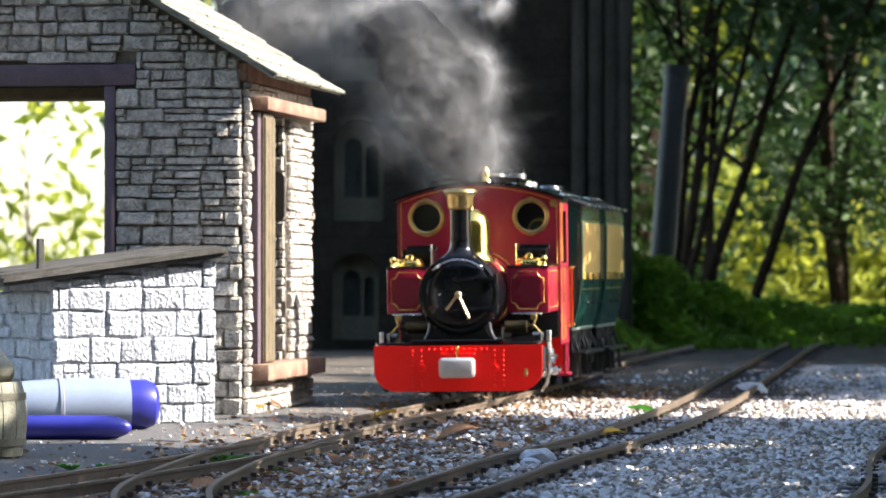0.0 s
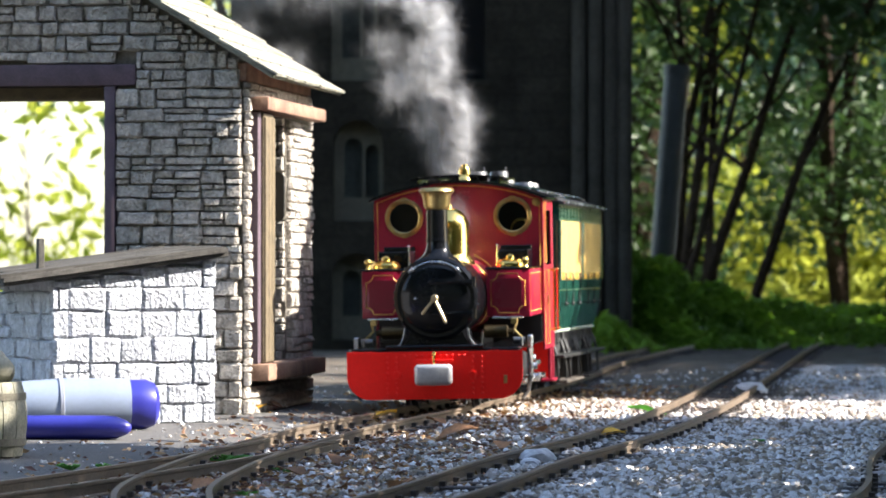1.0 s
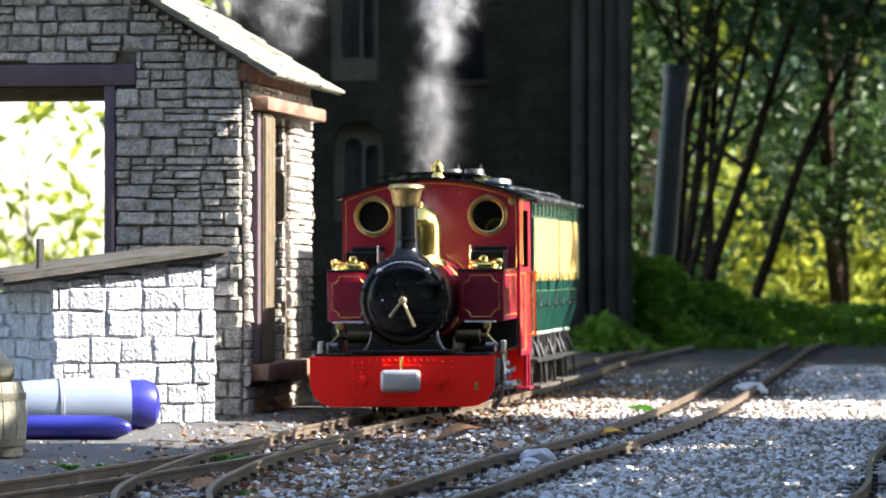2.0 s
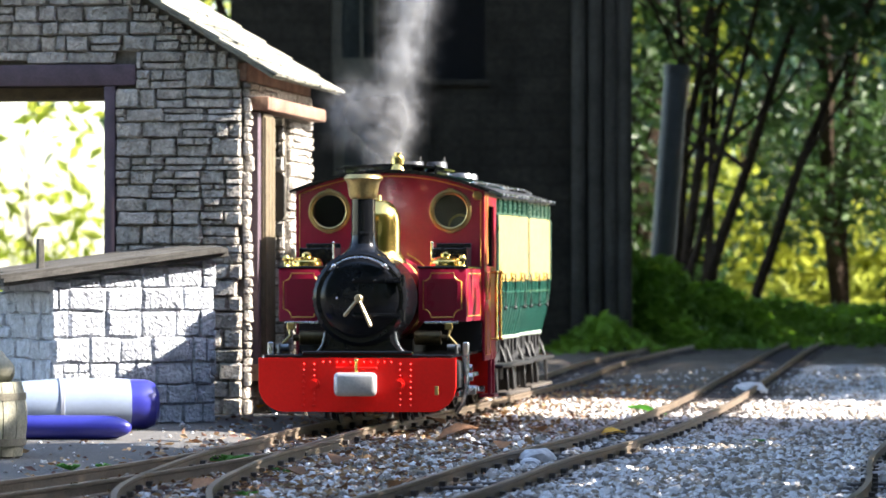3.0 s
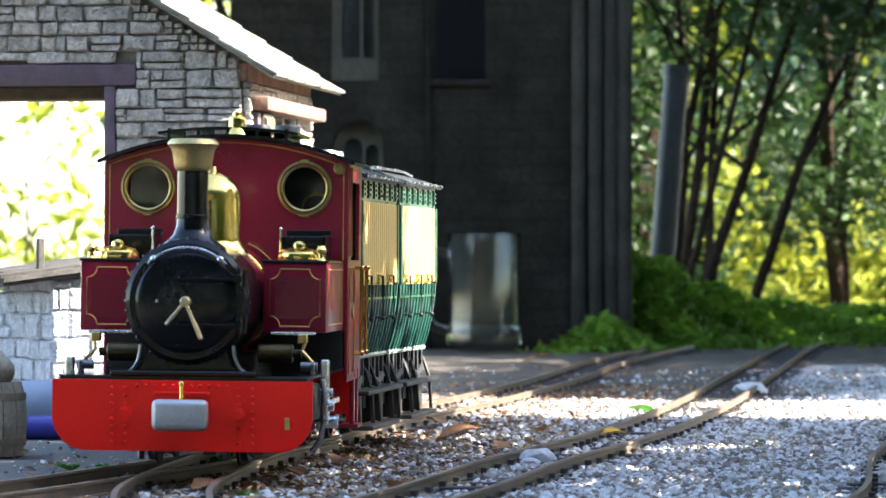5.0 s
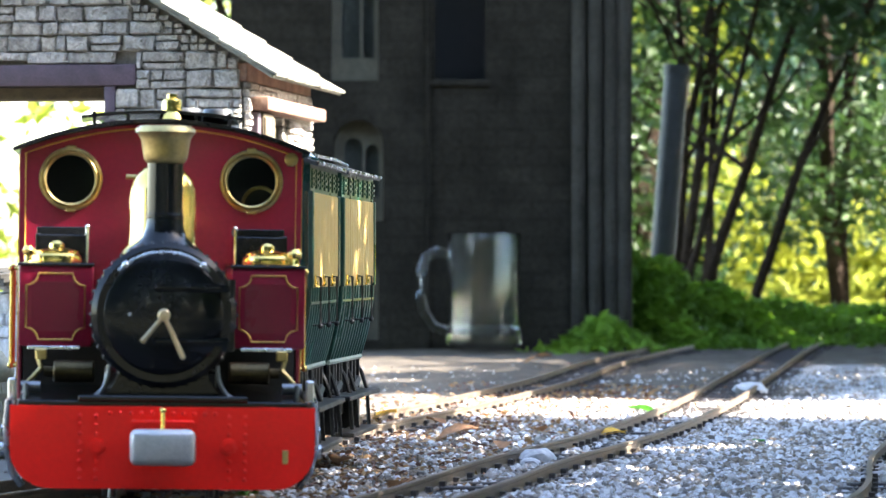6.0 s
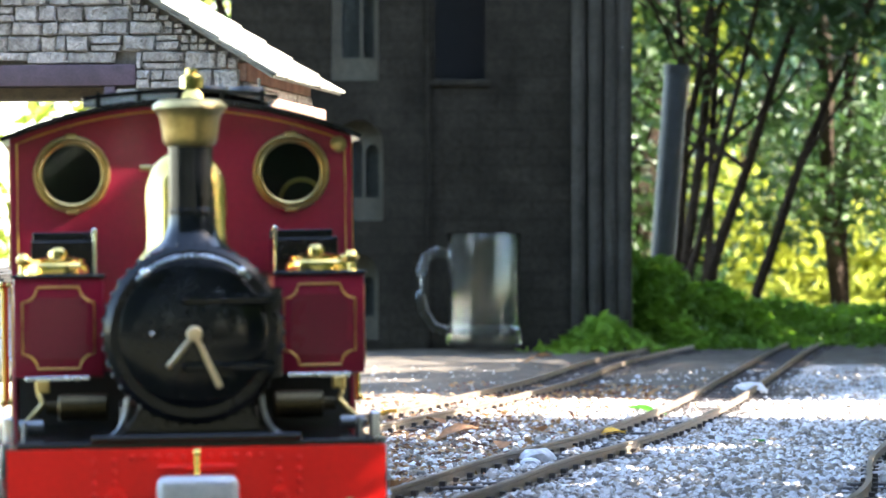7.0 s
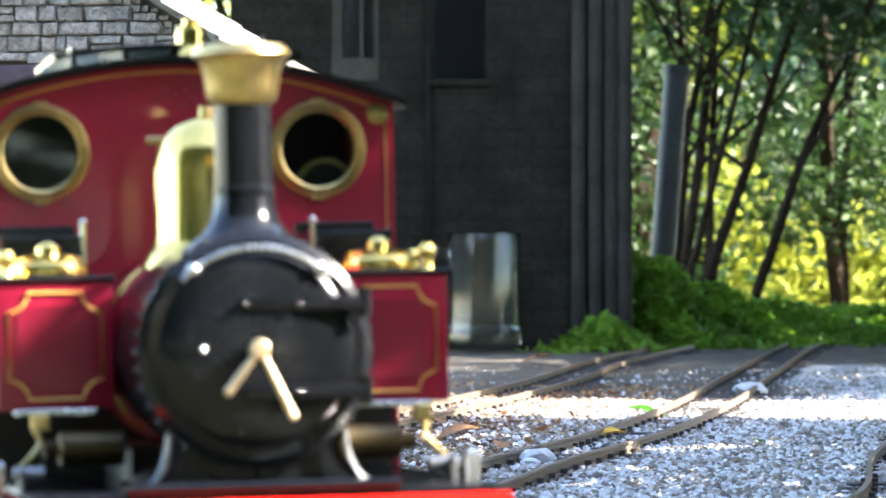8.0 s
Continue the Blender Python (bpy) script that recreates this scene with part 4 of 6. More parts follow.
def build_shed():
    th = thing("engine_shed", SHED, "small grey stone model engine shed with slate roof and open doorway", "model building")
    # gable wall with the wide doorway, towards the line's near end
    outline = [(-0.2945, 0), (-0.2629, 0), (-0.2629, 0.234), (-0.0924, 0.234), (-0.0924, 0), (0, 0), (0, EAVE_Z), (RIDGE_X, roof_z(RIDGE_X)), (-0.2945, EAVE_Z)]
    front = part("wall", plate(bmesh.new(), outline, [], 0, 0.022), MORTAR, th, k=1.0)
    back = part("wall", plate(bmesh.new(), outline, [], 0.228, 0.25), MORTAR, th, k=1.0)

    def keep_front(x0, x1, z0, z1):
        x0, x1 = x0 - 0.2945, x1 - 0.2945
        x0, x1 = max(x0, -0.288), min(x1, -0.001)
        if z0 < 0.234 and x1 > -0.2629 and x0 < -0.0924:
            # beside the doorway
            if x0 < -0.2629:
                x1 = -0.2629
            elif x1 > -0.0924:
                x0 = -0.0924
            else:
                return None
        if x0 < -0.0774 and z0 < 0.2495 and z1 > 0.234:
            # round the lintel
            if x1 > -0.0734:
                x0 = -0.0774
            elif z1 > 0.2535:
                z0 = 0.2495
            else:
                z1 = 0.234
        z1 = min(z1, roof_z(x0) - 0.0005, roof_z(x1) - 0.0005)
        return (x0, x1, z0, z1) if x1 > x0 and z1 > z0 else None

    courses = []
    for x0, x1, z0, z1 in rubble(0.2945, 0.345, 0.0118, 0.017, 0.036, 5, 0.34):
        # stones under the roof slope are broken into short ones that step up with it
        n = 1 if z1 < min(roof_z(x0 - 0.2945), roof_z(x1 - 0.2945)) else max(1, round((x1 - x0) / 0.007))
        courses += [(x0 + (x1 - x0) * i / n, x0 + (x1 - x0) * (i + 1) / n, z0, z1) for i in range(n)]
    lay(front, STONES, courses, Matrix(), keep_front, 0.0048, 0.0008, 2)
    # side wall with its door opening
    bm = bmesh.new()
    for y0, y1, z0, z1 in ((0.022, 0.052, 0, EAVE_Z), (0.158, 0.228, 0, EAVE_Z), (0.052, 0.158, 0, 0.026), (0.052, 0.158, 0.216, EAVE_Z)):
        box(bm, -0.022, 0, y0, y1, z0, z1)
    side = part("wall", bm, MORTAR, th, k=1.0)
    m = Matrix.Translation((0, 0, 0)) @ Matrix.Rotation(radians(90), 4, "Z")

    def keep_side(x0, x1, z0, z1):
        x0, x1 = max(x0, -0.0035), min(x1, 0.25)
        z1 = min(z1, 0.236)
        if 0.024 < (z0 + z1) / 2 < 0.226:
            if x1 > 0.008 and x0 < 0.160:
                if x0 < 0.004:
                    x1 = min(x1, 0.008)
                elif x1 > 0.164:
                    x0 = max(x0, 0.160)
                else:
                    return None
        return (x0, x1, z0, z1) if x1 > x0 and z1 > z0 else None

    lay(side, STONES, rubble(0.27, 0.24, 0.0112, 0.015, 0.030, 9, 0.42), m, keep_side, 0.0034, 0.0008, 3)
    # reveal stones in the far jamb, facing the near end
    lay(side, STONES, rubble(0.02, 0.19, 0.0128, 0.012, 0.02, 12), Matrix.Translation((-0.02, 0.158, 0.03)), lambda a, b, c, d: (max(a, 0.0), min(b, 0.02), c, min(d, 0.19)) if min(b, 0.02) > max(a, 0) and c < 0.185 else None, 0.004, 0.0012, 4)
    bm = box(bmesh.new(), -0.312, -0.2945, 0.0, 0.25, 0, EAVE_Z)
    part("wall", bm, MORTAR, th, k=1.0)
    # timber: lintel and post of the wide doorway
    part("lintel", box(bmesh.new(), -0.272, -0.0774, -0.0065, 0.02, 0.234, 0.2492, 0.0012, 2), PURPLE, th, "purple painted timber lintel", k=1.0)
    part("door_post", box(bmesh.new(), -0.1005, -0.09251, -0.0055, 0.02, 0, 0.234, 0.0008, 2), PURPLE, th, "purple painted door post", k=1.0)
    part("inner_lintel", box(bmesh.new(), -0.25, -0.09, 0.03, 0.05, 0.226, 0.246, 0.001, 1), OAK, th, k=1.0)
    # side door: ledge, sill, frame posts, door leaf, plate
    part("ledge", box(bmesh.new(), -0.004, 0.0165, 0.006, 0.240, 0.2165, 0.2262, 0.0015, 2), PINK_WOOD, th, "worn pink timber ledge over the side door", k=1.0)
    part("sill", box(bmesh.new(), -0.004, 0.0165, 0.008, 0.240, 0.024, 0.036, 0.0015, 2), PINK_WOOD, th, "worn timber sill", k=1.0)
    part("frame_post", box(bmesh.new(), 0.0004, 0.0084, 0.0095, 0.0195, 0.036, 0.2153, 0.0006, 1), PURPLE, th, k=1.0)
    post = part("door_leaf", box(bmesh.new(), 0.0004, 0.0105, 0.0200, 0.0560, 0.036, 0.2153, 0.0008, 1), OAK, th, "bare weathered plank door", k=1.0)
    bm = bmesh.new()
    for y in (0.0205, 0.0325, 0.0445):
        box(bm, 0.0103, 0.0118, y, y + 0.0112, 0.037, 0.212, 0.0005, 1)
    part("planks", bm, OAK, post, k=1.0)
    part("frame_post", box(bmesh.new(), -0.012, 0.002, 0.0525, 0.058, 0.036, 0.2153, 0.0006, 1), OAK, th, k=1.0)
    bm = plate(bmesh.new(), arc(0.0135, 0.169, 0.0045, 0, 90, 5) + [(0.004, 0.1735), (0.004, 0.138)] + arc(0.0135, 0.1425, 0.0045, -90, 0, 5), [], 0.0565, 0.0595)
    part("door_plate", bm, SOOT, th, "dark rounded metal plate", k=1.0)
    part("wall_plate", box(bmesh.new(), -0.015, 0.003, -0.004, 0.248, 0.2365, 0.25, 0.001, 1), PINK_WOOD, th, "reddish timber wall plate under the eaves", k=1.0)
    # slate roof, two slopes of lapped slates on a deck
    for s in (1, -1):
        a = math.atan(SLOPE)
        ridge = Matrix.Translation((RIDGE_X, 0, roof_z(RIDGE_X) + 0.0012))
        slope = ridge @ (Matrix.Rotation(a, 4, "Y") if s > 0 else Matrix.Rotation(math.pi, 4, "Z") @ Matrix.Translation((0, -0.23, 0)) @ Matrix.Rotation(a, 4, "Y"))
        deck = part("roof", box(bmesh.new(), 0, 0.2, -0.018, 0.262, 0, 0.0024, 0.0004, 1), SLATE, th, "pale lichened slate roof slope", k=1.0)
        deck.matrix_basis = slope
        bm = box(bmesh.new(), -0.5, 0.5, -0.5, 0.5, 0, 1, 0.02, 1)
        me = finish("slate", bm, SLATE, 1.0, 0)
        rnd = random.Random(31 + s)
        for i in range(8):
            y = -0.02 - rnd.uniform(0, 0.01)
            while y < 0.262:
                w = rnd.uniform(0.016, 0.028)
                y1 = min(y + w, 0.2635)
                if y1 - max(y, -0.0195) > 0.004:
                    ob = new("slate", me)
                    ob.parent = deck
                    y0 = max(y, -0.0195)
                    ob.matrix_basis = Matrix.LocRotScale((0.0145 + i * 0.0245 + rnd.uniform(-0.001, 0.001), (y0 + y1) / 2, 0.0023), Euler((radians(rnd.uniform(-1, 1)), radians(-3.2), radians(rnd.uniform(-1.5, 1.5)))), (0.033, y1 - y0 - 0.0008, 0.0019))
                y += w
    return th


build_shed()


# ---- coal bunker ----
def build_bunker():
    base = pose(-0.1521, 2.498, -0.0038, 0, 0, 25) @ Matrix.Scale(0.966, 4)
    th = thing("coal_bunker", base, "whitewashed stone coal bunker with a sloping board roof", "model outbuilding")
    W, D = 0.110, 0.109

    def top(x):
        return 0.1115 + x * 0.125

    outline = [(-W, 0), (0, 0), (0, top(0)), (-W, top(-W))]
    front = part("wall", plate(bmesh.new(), outline, [], 0, 0.012), WASH_JOINT, th, k=1.0)
    part("wall", plate(bmesh.new(), outline, [], D - 0.012, D), WASH_JOINT, th, k=1.0)
    left = part("wall", box(bmesh.new(), -W, -W + 0.012, 0.012, D - 0.012, 0, top(-W) - 0.001), WASH_JOINT, th, k=1.0)
    right = part("wall", box(bmesh.new(), -0.012, 0, 0.012, D - 0.012, 0, top(0) - 0.002), WASH_JOINT, th, k=1.0)

    def keep_front(x0, x1, z0, z1):
        x0, x1 = max(x0 - W, -W - 0.003), min(x1 - W, 0.003)
        z1 = min(z1, top(x0) - 0.001)
        return (x0, x1, z0, z1) if x1 > x0 and z1 > z0 else None

    lay(front, WHITE_STONES, rubble(W, 0.115, 0.0150, 0.016, 0.030, 21, 0.06), Matrix(), keep_front, 0.0028, 0.0003, 5)
    m = Matrix.Translation((-W, D, 0)) @ Matrix.Rotation(radians(-90), 4, "Z")

    def keep_left(x0, x1, z0, z1):
        x0, x1, z1 = max(x0, 0), min(x1, D + 0.002), min(z1, top(-W) - 0.001)
        return (x0, x1, z0, z1) if x1 > x0 and z1 > z0 else None

    lay(left, WHITE_STONES, rubble(D, 0.115, 0.0142, 0.015, 0.034, 23, 0.10), m, keep_left, 0.0028, 0.0003, 6)
    m = Matrix.Rotation(radians(90), 4, "Z")
    lay(right, WHITE_STONES, rubble(D, 0.12, 0.0142, 0.015, 0.034, 24, 0.10), m, lambda a, b, c, d: (max(a, 0), min(b, D), c, min(d, top(0) - 0.001)) if min(b, D) > max(a, 0) and c < 0.108 else None, 0.0028, 0.0003, 7)
    slope = Matrix.Translation((0, 0, top(0) - 0.0005)) @ Matrix.Rotation(-math.atan(0.125), 4, "Y")
    rf = part("roof", box(bmesh.new(), -0.150, 0.010, -0.010, D + 0.008, 0, 0.0032, 0.0005, 1), FELT, th, "grey weathered sloping board roof", k=1.0)
    rf.matrix_basis = slope
    rnd = random.Random(8)
    y = -0.012
    bm = box(bmesh.new(), -0.5, 0.5, -0.5, 0.5, 0, 1, 0.03, 1)
    me = finish("board", bm, FELT, 1.0, 0)
    for lvl in range(2):
        y = -0.0125 + lvl * 0.003
        while y < D:
            w = rnd.uniform(0.012, 0.02)
            ob = new("board", me)
            ob.parent = rf
            a, b = -0.152 + rnd.uniform(-0.002, 0.002), 0.012 - lvl * 0.006 + rnd.uniform(-0.004, 0.002)
            ob.matrix_basis = Matrix.LocRotScale(((a + b) / 2, y + w / 2, 0.003 + lvl * 0.0018), Euler((radians(rnd.uniform(-2, 2)), radians(rnd.uniform(-0.3, 0.3)), radians(rnd.uniform(-0.6, 0.6)))), (b - a, w - 0.0006, 0.0032))
            y += w
    part("roof_post", box(bmesh.new(), -0.1165, -0.1118, 0.016, 0.0205, top(-0.114) + 0.002, 0.1245, 0.0006, 1), FELT, th, "dark upright stub on the bunker roof", k=1.0)
    return th


build_bunker()


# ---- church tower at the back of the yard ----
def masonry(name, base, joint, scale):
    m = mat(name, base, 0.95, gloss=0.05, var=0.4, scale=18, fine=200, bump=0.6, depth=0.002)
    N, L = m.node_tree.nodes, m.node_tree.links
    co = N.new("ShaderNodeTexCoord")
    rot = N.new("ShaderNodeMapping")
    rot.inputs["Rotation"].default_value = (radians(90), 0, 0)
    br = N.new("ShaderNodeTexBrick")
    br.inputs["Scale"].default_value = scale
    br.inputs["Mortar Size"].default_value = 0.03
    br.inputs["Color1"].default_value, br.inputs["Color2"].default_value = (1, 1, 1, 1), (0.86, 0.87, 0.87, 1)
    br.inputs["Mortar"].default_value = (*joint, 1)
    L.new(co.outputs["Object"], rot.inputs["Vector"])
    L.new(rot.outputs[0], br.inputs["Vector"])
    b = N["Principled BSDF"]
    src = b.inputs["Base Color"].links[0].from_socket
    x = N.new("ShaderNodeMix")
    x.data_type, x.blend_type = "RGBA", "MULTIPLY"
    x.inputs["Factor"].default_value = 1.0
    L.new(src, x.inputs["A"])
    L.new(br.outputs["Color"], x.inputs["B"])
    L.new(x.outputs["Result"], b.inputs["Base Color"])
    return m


def arched(x0, x1, z0, z1):
    r = (x1 - x0) / 2
    return [(x0, z0), (x1, z0)] + arc((x0 + x1) / 2, z1 - r, r, 0, 180, 12)


def build_tower():
    th = thing("model_church_tower", Matrix.Translation((0, 4.86, 0)), "tall stone model church tower with arched windows, stone coloured dark for shade", "model building")
    # shade over the tower is put into this very dark stone colour
    stone = masonry("shaded_grey_masonry_courses", (0.023, 0.0205, 0.0155), (0.8, 0.8, 0.8), 11.0)
    openings = [arched(-0.139, -0.076, 0.157, 0.285), arched(-0.141, -0.082, 0.006, 0.116), arched(-0.142, -0.082, 0.335, 0.475), arched(-0.010, 0.054, 0.336, 0.52), arched(-0.139, -0.076, 0.54, 0.68)]
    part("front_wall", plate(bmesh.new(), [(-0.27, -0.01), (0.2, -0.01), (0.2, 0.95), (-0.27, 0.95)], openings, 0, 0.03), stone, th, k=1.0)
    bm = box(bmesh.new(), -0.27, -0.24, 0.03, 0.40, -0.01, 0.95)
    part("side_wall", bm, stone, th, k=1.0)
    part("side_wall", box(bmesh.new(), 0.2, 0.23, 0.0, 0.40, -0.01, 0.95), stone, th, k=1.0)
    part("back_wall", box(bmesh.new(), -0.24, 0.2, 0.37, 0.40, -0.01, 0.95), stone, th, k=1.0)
    part("roof", box(bmesh.new(), -0.29, 0.25, -0.02, 0.42, 0.95, 0.98, 0.004, 1), SLATE, th, k=1.0)
    part("string_course", box(bmesh.new(), -0.016, 0.06, -0.006, 0.002, 0.328, 0.336, 0.001, 1), stone, th, k=1.0)
    part("wall_rib", box(bmesh.new(), -0.022, -0.016, -0.006, 0.004, -0.01, 0.95, 0.001, 1), stone, th, k=1.0)
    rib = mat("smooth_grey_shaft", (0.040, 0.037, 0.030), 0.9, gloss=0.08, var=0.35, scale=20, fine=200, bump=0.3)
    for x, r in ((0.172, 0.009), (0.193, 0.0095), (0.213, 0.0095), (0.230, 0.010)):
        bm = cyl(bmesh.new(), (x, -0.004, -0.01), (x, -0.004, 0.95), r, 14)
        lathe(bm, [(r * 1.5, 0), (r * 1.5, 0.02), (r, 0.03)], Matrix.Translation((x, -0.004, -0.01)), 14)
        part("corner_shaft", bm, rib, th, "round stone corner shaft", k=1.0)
    pale = mat("pale_window_reveal", (0.075, 0.07, 0.048), 0.85, var=0.3, scale=30, fine=250, bump=0.3)
    for i, (x0, x1, z0, z1) in enumerate(((-0.139, -0.076, 0.157, 0.285), (-0.141, -0.082, 0.006, 0.116), (-0.142, -0.082, 0.335, 0.475), (-0.139, -0.076, 0.54, 0.68))):
        w = part("window", plate(bmesh.new(), arched(x0, x1, z0, z1), [arched(x0 + 0.013, x0 + 0.036, z0 + 0.03, z1 - 0.022), arched(x0 + 0.040, x1 - 0.006, z0 + 0.03, z1 - 0.03)], 0.022, 0.028), pale, th, "arched window with a pale inner reveal", k=1.0)
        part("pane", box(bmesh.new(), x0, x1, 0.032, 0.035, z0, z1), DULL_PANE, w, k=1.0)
    # black panel in place of the unlit room behind the upper opening
    part("dark_chamber", box(bmesh.new(), -0.02, 0.064, 0.06, 0.065, 0.32, 0.53), UNLIT_BLACK, th, k=1.0)
    return th


build_tower()


# ---- glass tankard ----
def build_tankard():
    th = thing("glass_tankard", Matrix.Translation((0.0505, 4.72, 0.0015)), "empty clear glass beer tankard standing on the ground", "glass mug")
    n = 40
    part("body", lathe(bmesh.new(), [(44, 0), (46.5, 2), (47, 8), (45.5, 20), (44.5, 60), (45.5, 134), (46.5, 137), (44.5, 138), (42.5, 135), (41, 60), (41, 22), (34, 13), (4, 12)], Matrix(), n), MUG, th)
    pts = [(-43, 0, 112), (-58, 0, 116), (-72, 0, 108), (-78, 0, 90), (-78, 0, 62), (-74, 0, 42), (-62, 0, 24), (-44, 0, 18)]
    part("handle", tube(bmesh.new(), pts, 6.5, 12), MUG, th)
    return th


build_tankard()

# ---- bottles and barrel beside the bunker ----
def build_bottles():
    th = thing("plastic_bottle", pose(-0.2203, 2.376, 0.0125, 0, 0, 12), "blue plastic bottle with a milky flared cap lying on concrete", "plastic bottle")
    part("body", lathe(bmesh.new(), [(1, -0.5), (9, 0.3), (13.5, 3), (15.4, 8), (15.6, 14), (15.6, 50), (14, 52)], Matrix.Translation((0.044 * 1000, 0, 0)) @ axis_pose((0, 0, 0), (-1, 0, 0)), 32), BLUE_PLASTIC, th)
    bm = lathe(bmesh.new(), [(13.2, 18), (15.9, 18.5), (16.2, 24), (16.4, 60), (15.2, 82), (14.4, 86), (14.6, 88), (13.6, 88), (13.4, 84), (14.4, 60), (14.2, 24)], Matrix.Translation((44, 0, 0)) @ axis_pose((0, 0, 0), (-1, 0, 0)), 32)
    part("cap", bm, FROST, th, "milky translucent plastic cap")
    bm = lathe(bmesh.new(), [(16.3, 60), (17.0, 60.4), (17.0, 62.6), (16.2, 63)], Matrix.Translation((44, 0, 0)) @ axis_pose((0, 0, 0), (-1, 0, 0)), 32)
    part("rim", bm, mat("grey_plastic", (0.22, 0.24, 0.30), 0.4, var=0.1, bump=0.02), th, "grey moulded rim")
    th = thing("plastic_tube", pose(-0.2145, 2.256, 0.0034, 0, 0, -3), "violet-blue plastic tube with a tapered end on concrete", "plastic tube")
    part("body", lathe(bmesh.new(), [(6.8, -40), (7.1, -38), (7.1, 16), (6.6, 22), (5.2, 26)], axis_pose((0, 0, 0), (1, 0, 0)), 28), BLUE_PLASTIC, th)
    part("tip", lathe(bmesh.new(), [(5.2, 25.5), (4.4, 28), (2.4, 30.4), (1.4, 31), (0.3, 31.2)], axis_pose((0, 0, 0), (1, 0, 0)), 24), BLUE_PLASTIC, th)


build_bottles()


def build_barrel():
    th = thing("wooden_barrel", pose(-0.2545, 2.12, -0.0066), "pale weathered miniature wooden barrel", "barrel")
    n = 16
    for i in range(n):
        a = 2 * math.pi * i / n
        bm = bmesh.new()
        rows = []
        for h, r in ((0, 21.5), (6, 22.6), (14, 24), (22, 24.4), (30, 23.6), (36, 22.4), (41, 21.2)):
            row = []
            for da in (-0.47, 0, 0.47):
                b = a + da * 2 * math.pi / n
                row.append(bm.verts.new((r * math.cos(b), r * math.sin(b), h)))
            for da in (0.47, -0.47):
                b = a + da * 2 * math.pi / n
                row.append(bm.verts.new(((r - 2.4) * math.cos(b), (r - 2.4) * math.sin(b), h)))
            rows.append(row)
        for p, q in zip(rows, rows[1:]):
            for j in range(5):
                k = (j + 1) % 5
                bm.faces.new((p[j], p[k], q[k], q[j]))
        bm.faces.new(rows[0])
        bm.faces.new(rows[-1])
        part("stave", bm, BARREL_WOOD, th)
    for h, r in ((8, 23.0), (33, 23.1)):
        part("hoop", lathe(bmesh.new(), [(r - 0.6, h - 2), (r + 0.7, h - 2), (r + 0.7, h + 2), (r - 0.6, h + 2)], Matrix(), 32), mat("weathered_hoop", (0.22, 0.20, 0.15), 0.7, 0.2, var=0.3, scale=60), th)
    part("contents", cyl(bmesh.new(), (0, 0, 2), (0, 0, 39), 20, 24), BARREL_WOOD, th)
    bm = bmesh.new()
    for x, y, z, r in ((6, 0, 49, 11),):
        made = bmesh.ops.create_icosphere(bm, subdivisions=3, radius=r, matrix=Matrix.Translation((x, y, z)))["verts"]
        for v in made:
            v.co += (v.co - Vector((x, y, z))) * 0.7 * noise.noise(v.co * 0.06)
    ob = part("weathered_lump", bm, BARREL_WOOD, None)
    ob.matrix_basis = pose(-0.2545, 2.12, -0.0066)
    tagged(ob, "pale lichened lump of stone resting in the barrel top", "stone")


build_barrel()

# ---- leaning pipe ----
th = thing("upright_pipe", pose(0.297, 5.33, -0.008, 0, 4.3, 0), "dark grey upright pipe leaning beside the tower", "pipe")
part("tube", lathe(bmesh.new(), [(16.5, 0), (17, 4), (17.2, 384), (16.4, 388), (13.5, 388), (13.2, 300)], Matrix(), 24), PIPE, th)
part("collar", lathe(bmesh.new(), [(17.2, 374), (18.8, 375), (18.8, 387), (17.2, 389)], Matrix(), 24), PIPE, th)


# ---- plants ----
def leaf_mesh(name, centers, sizes, material, flat=0.0, seed=0):
    """Folded leaves, four corners each, at the given centres."""
    r = np.random.RandomState(seed)
    n = len(centers)
    d = r.normal(size=(n, 3))
    d[:, 2] *= 1 - flat
    d /= np.linalg.norm(d, axis=1)[:, None]
    s = r.normal(size=(n, 3))
    s -= (s * d).sum(1)[:, None] * d
    s /= np.linalg.norm(s, axis=1)[:, None]
    nn = np.cross(d, s)
    L = np.asarray(sizes)[:, None]
    a, b = centers - d * L, centers + d * L
    c1 = centers + s * L * 0.42 + nn * L * 0.15
    c2 = centers - s * L * 0.42 + nn * L * 0.15
    v = np.stack([a, c1, b, c2], 1).reshape(-1, 3)
    i = np.arange(n) * 4
    f = np.concatenate([np.stack([i, i + 1, i + 2], 1), np.stack([i, i + 2, i + 3], 1)])
    me = bpy.data.meshes.new(name)
    me.from_pydata(v.tolist(), [], f.tolist())
    me.materials.append(material)
    return me


def clumped(r, n, clumps, lo, hi, spread):
    """Points gathered in clumps inside a box."""
    lo, hi = np.array(lo), np.array(hi)
    c = lo + (hi - lo) * r.rand(clumps, 3)
    k = r.randint(0, clumps, n)
    w = 0.5 + r.rand(clumps) * 0.9
    return c[k] + r.normal(size=(n, 3)) * np.array(spread) * w[k][:, None]


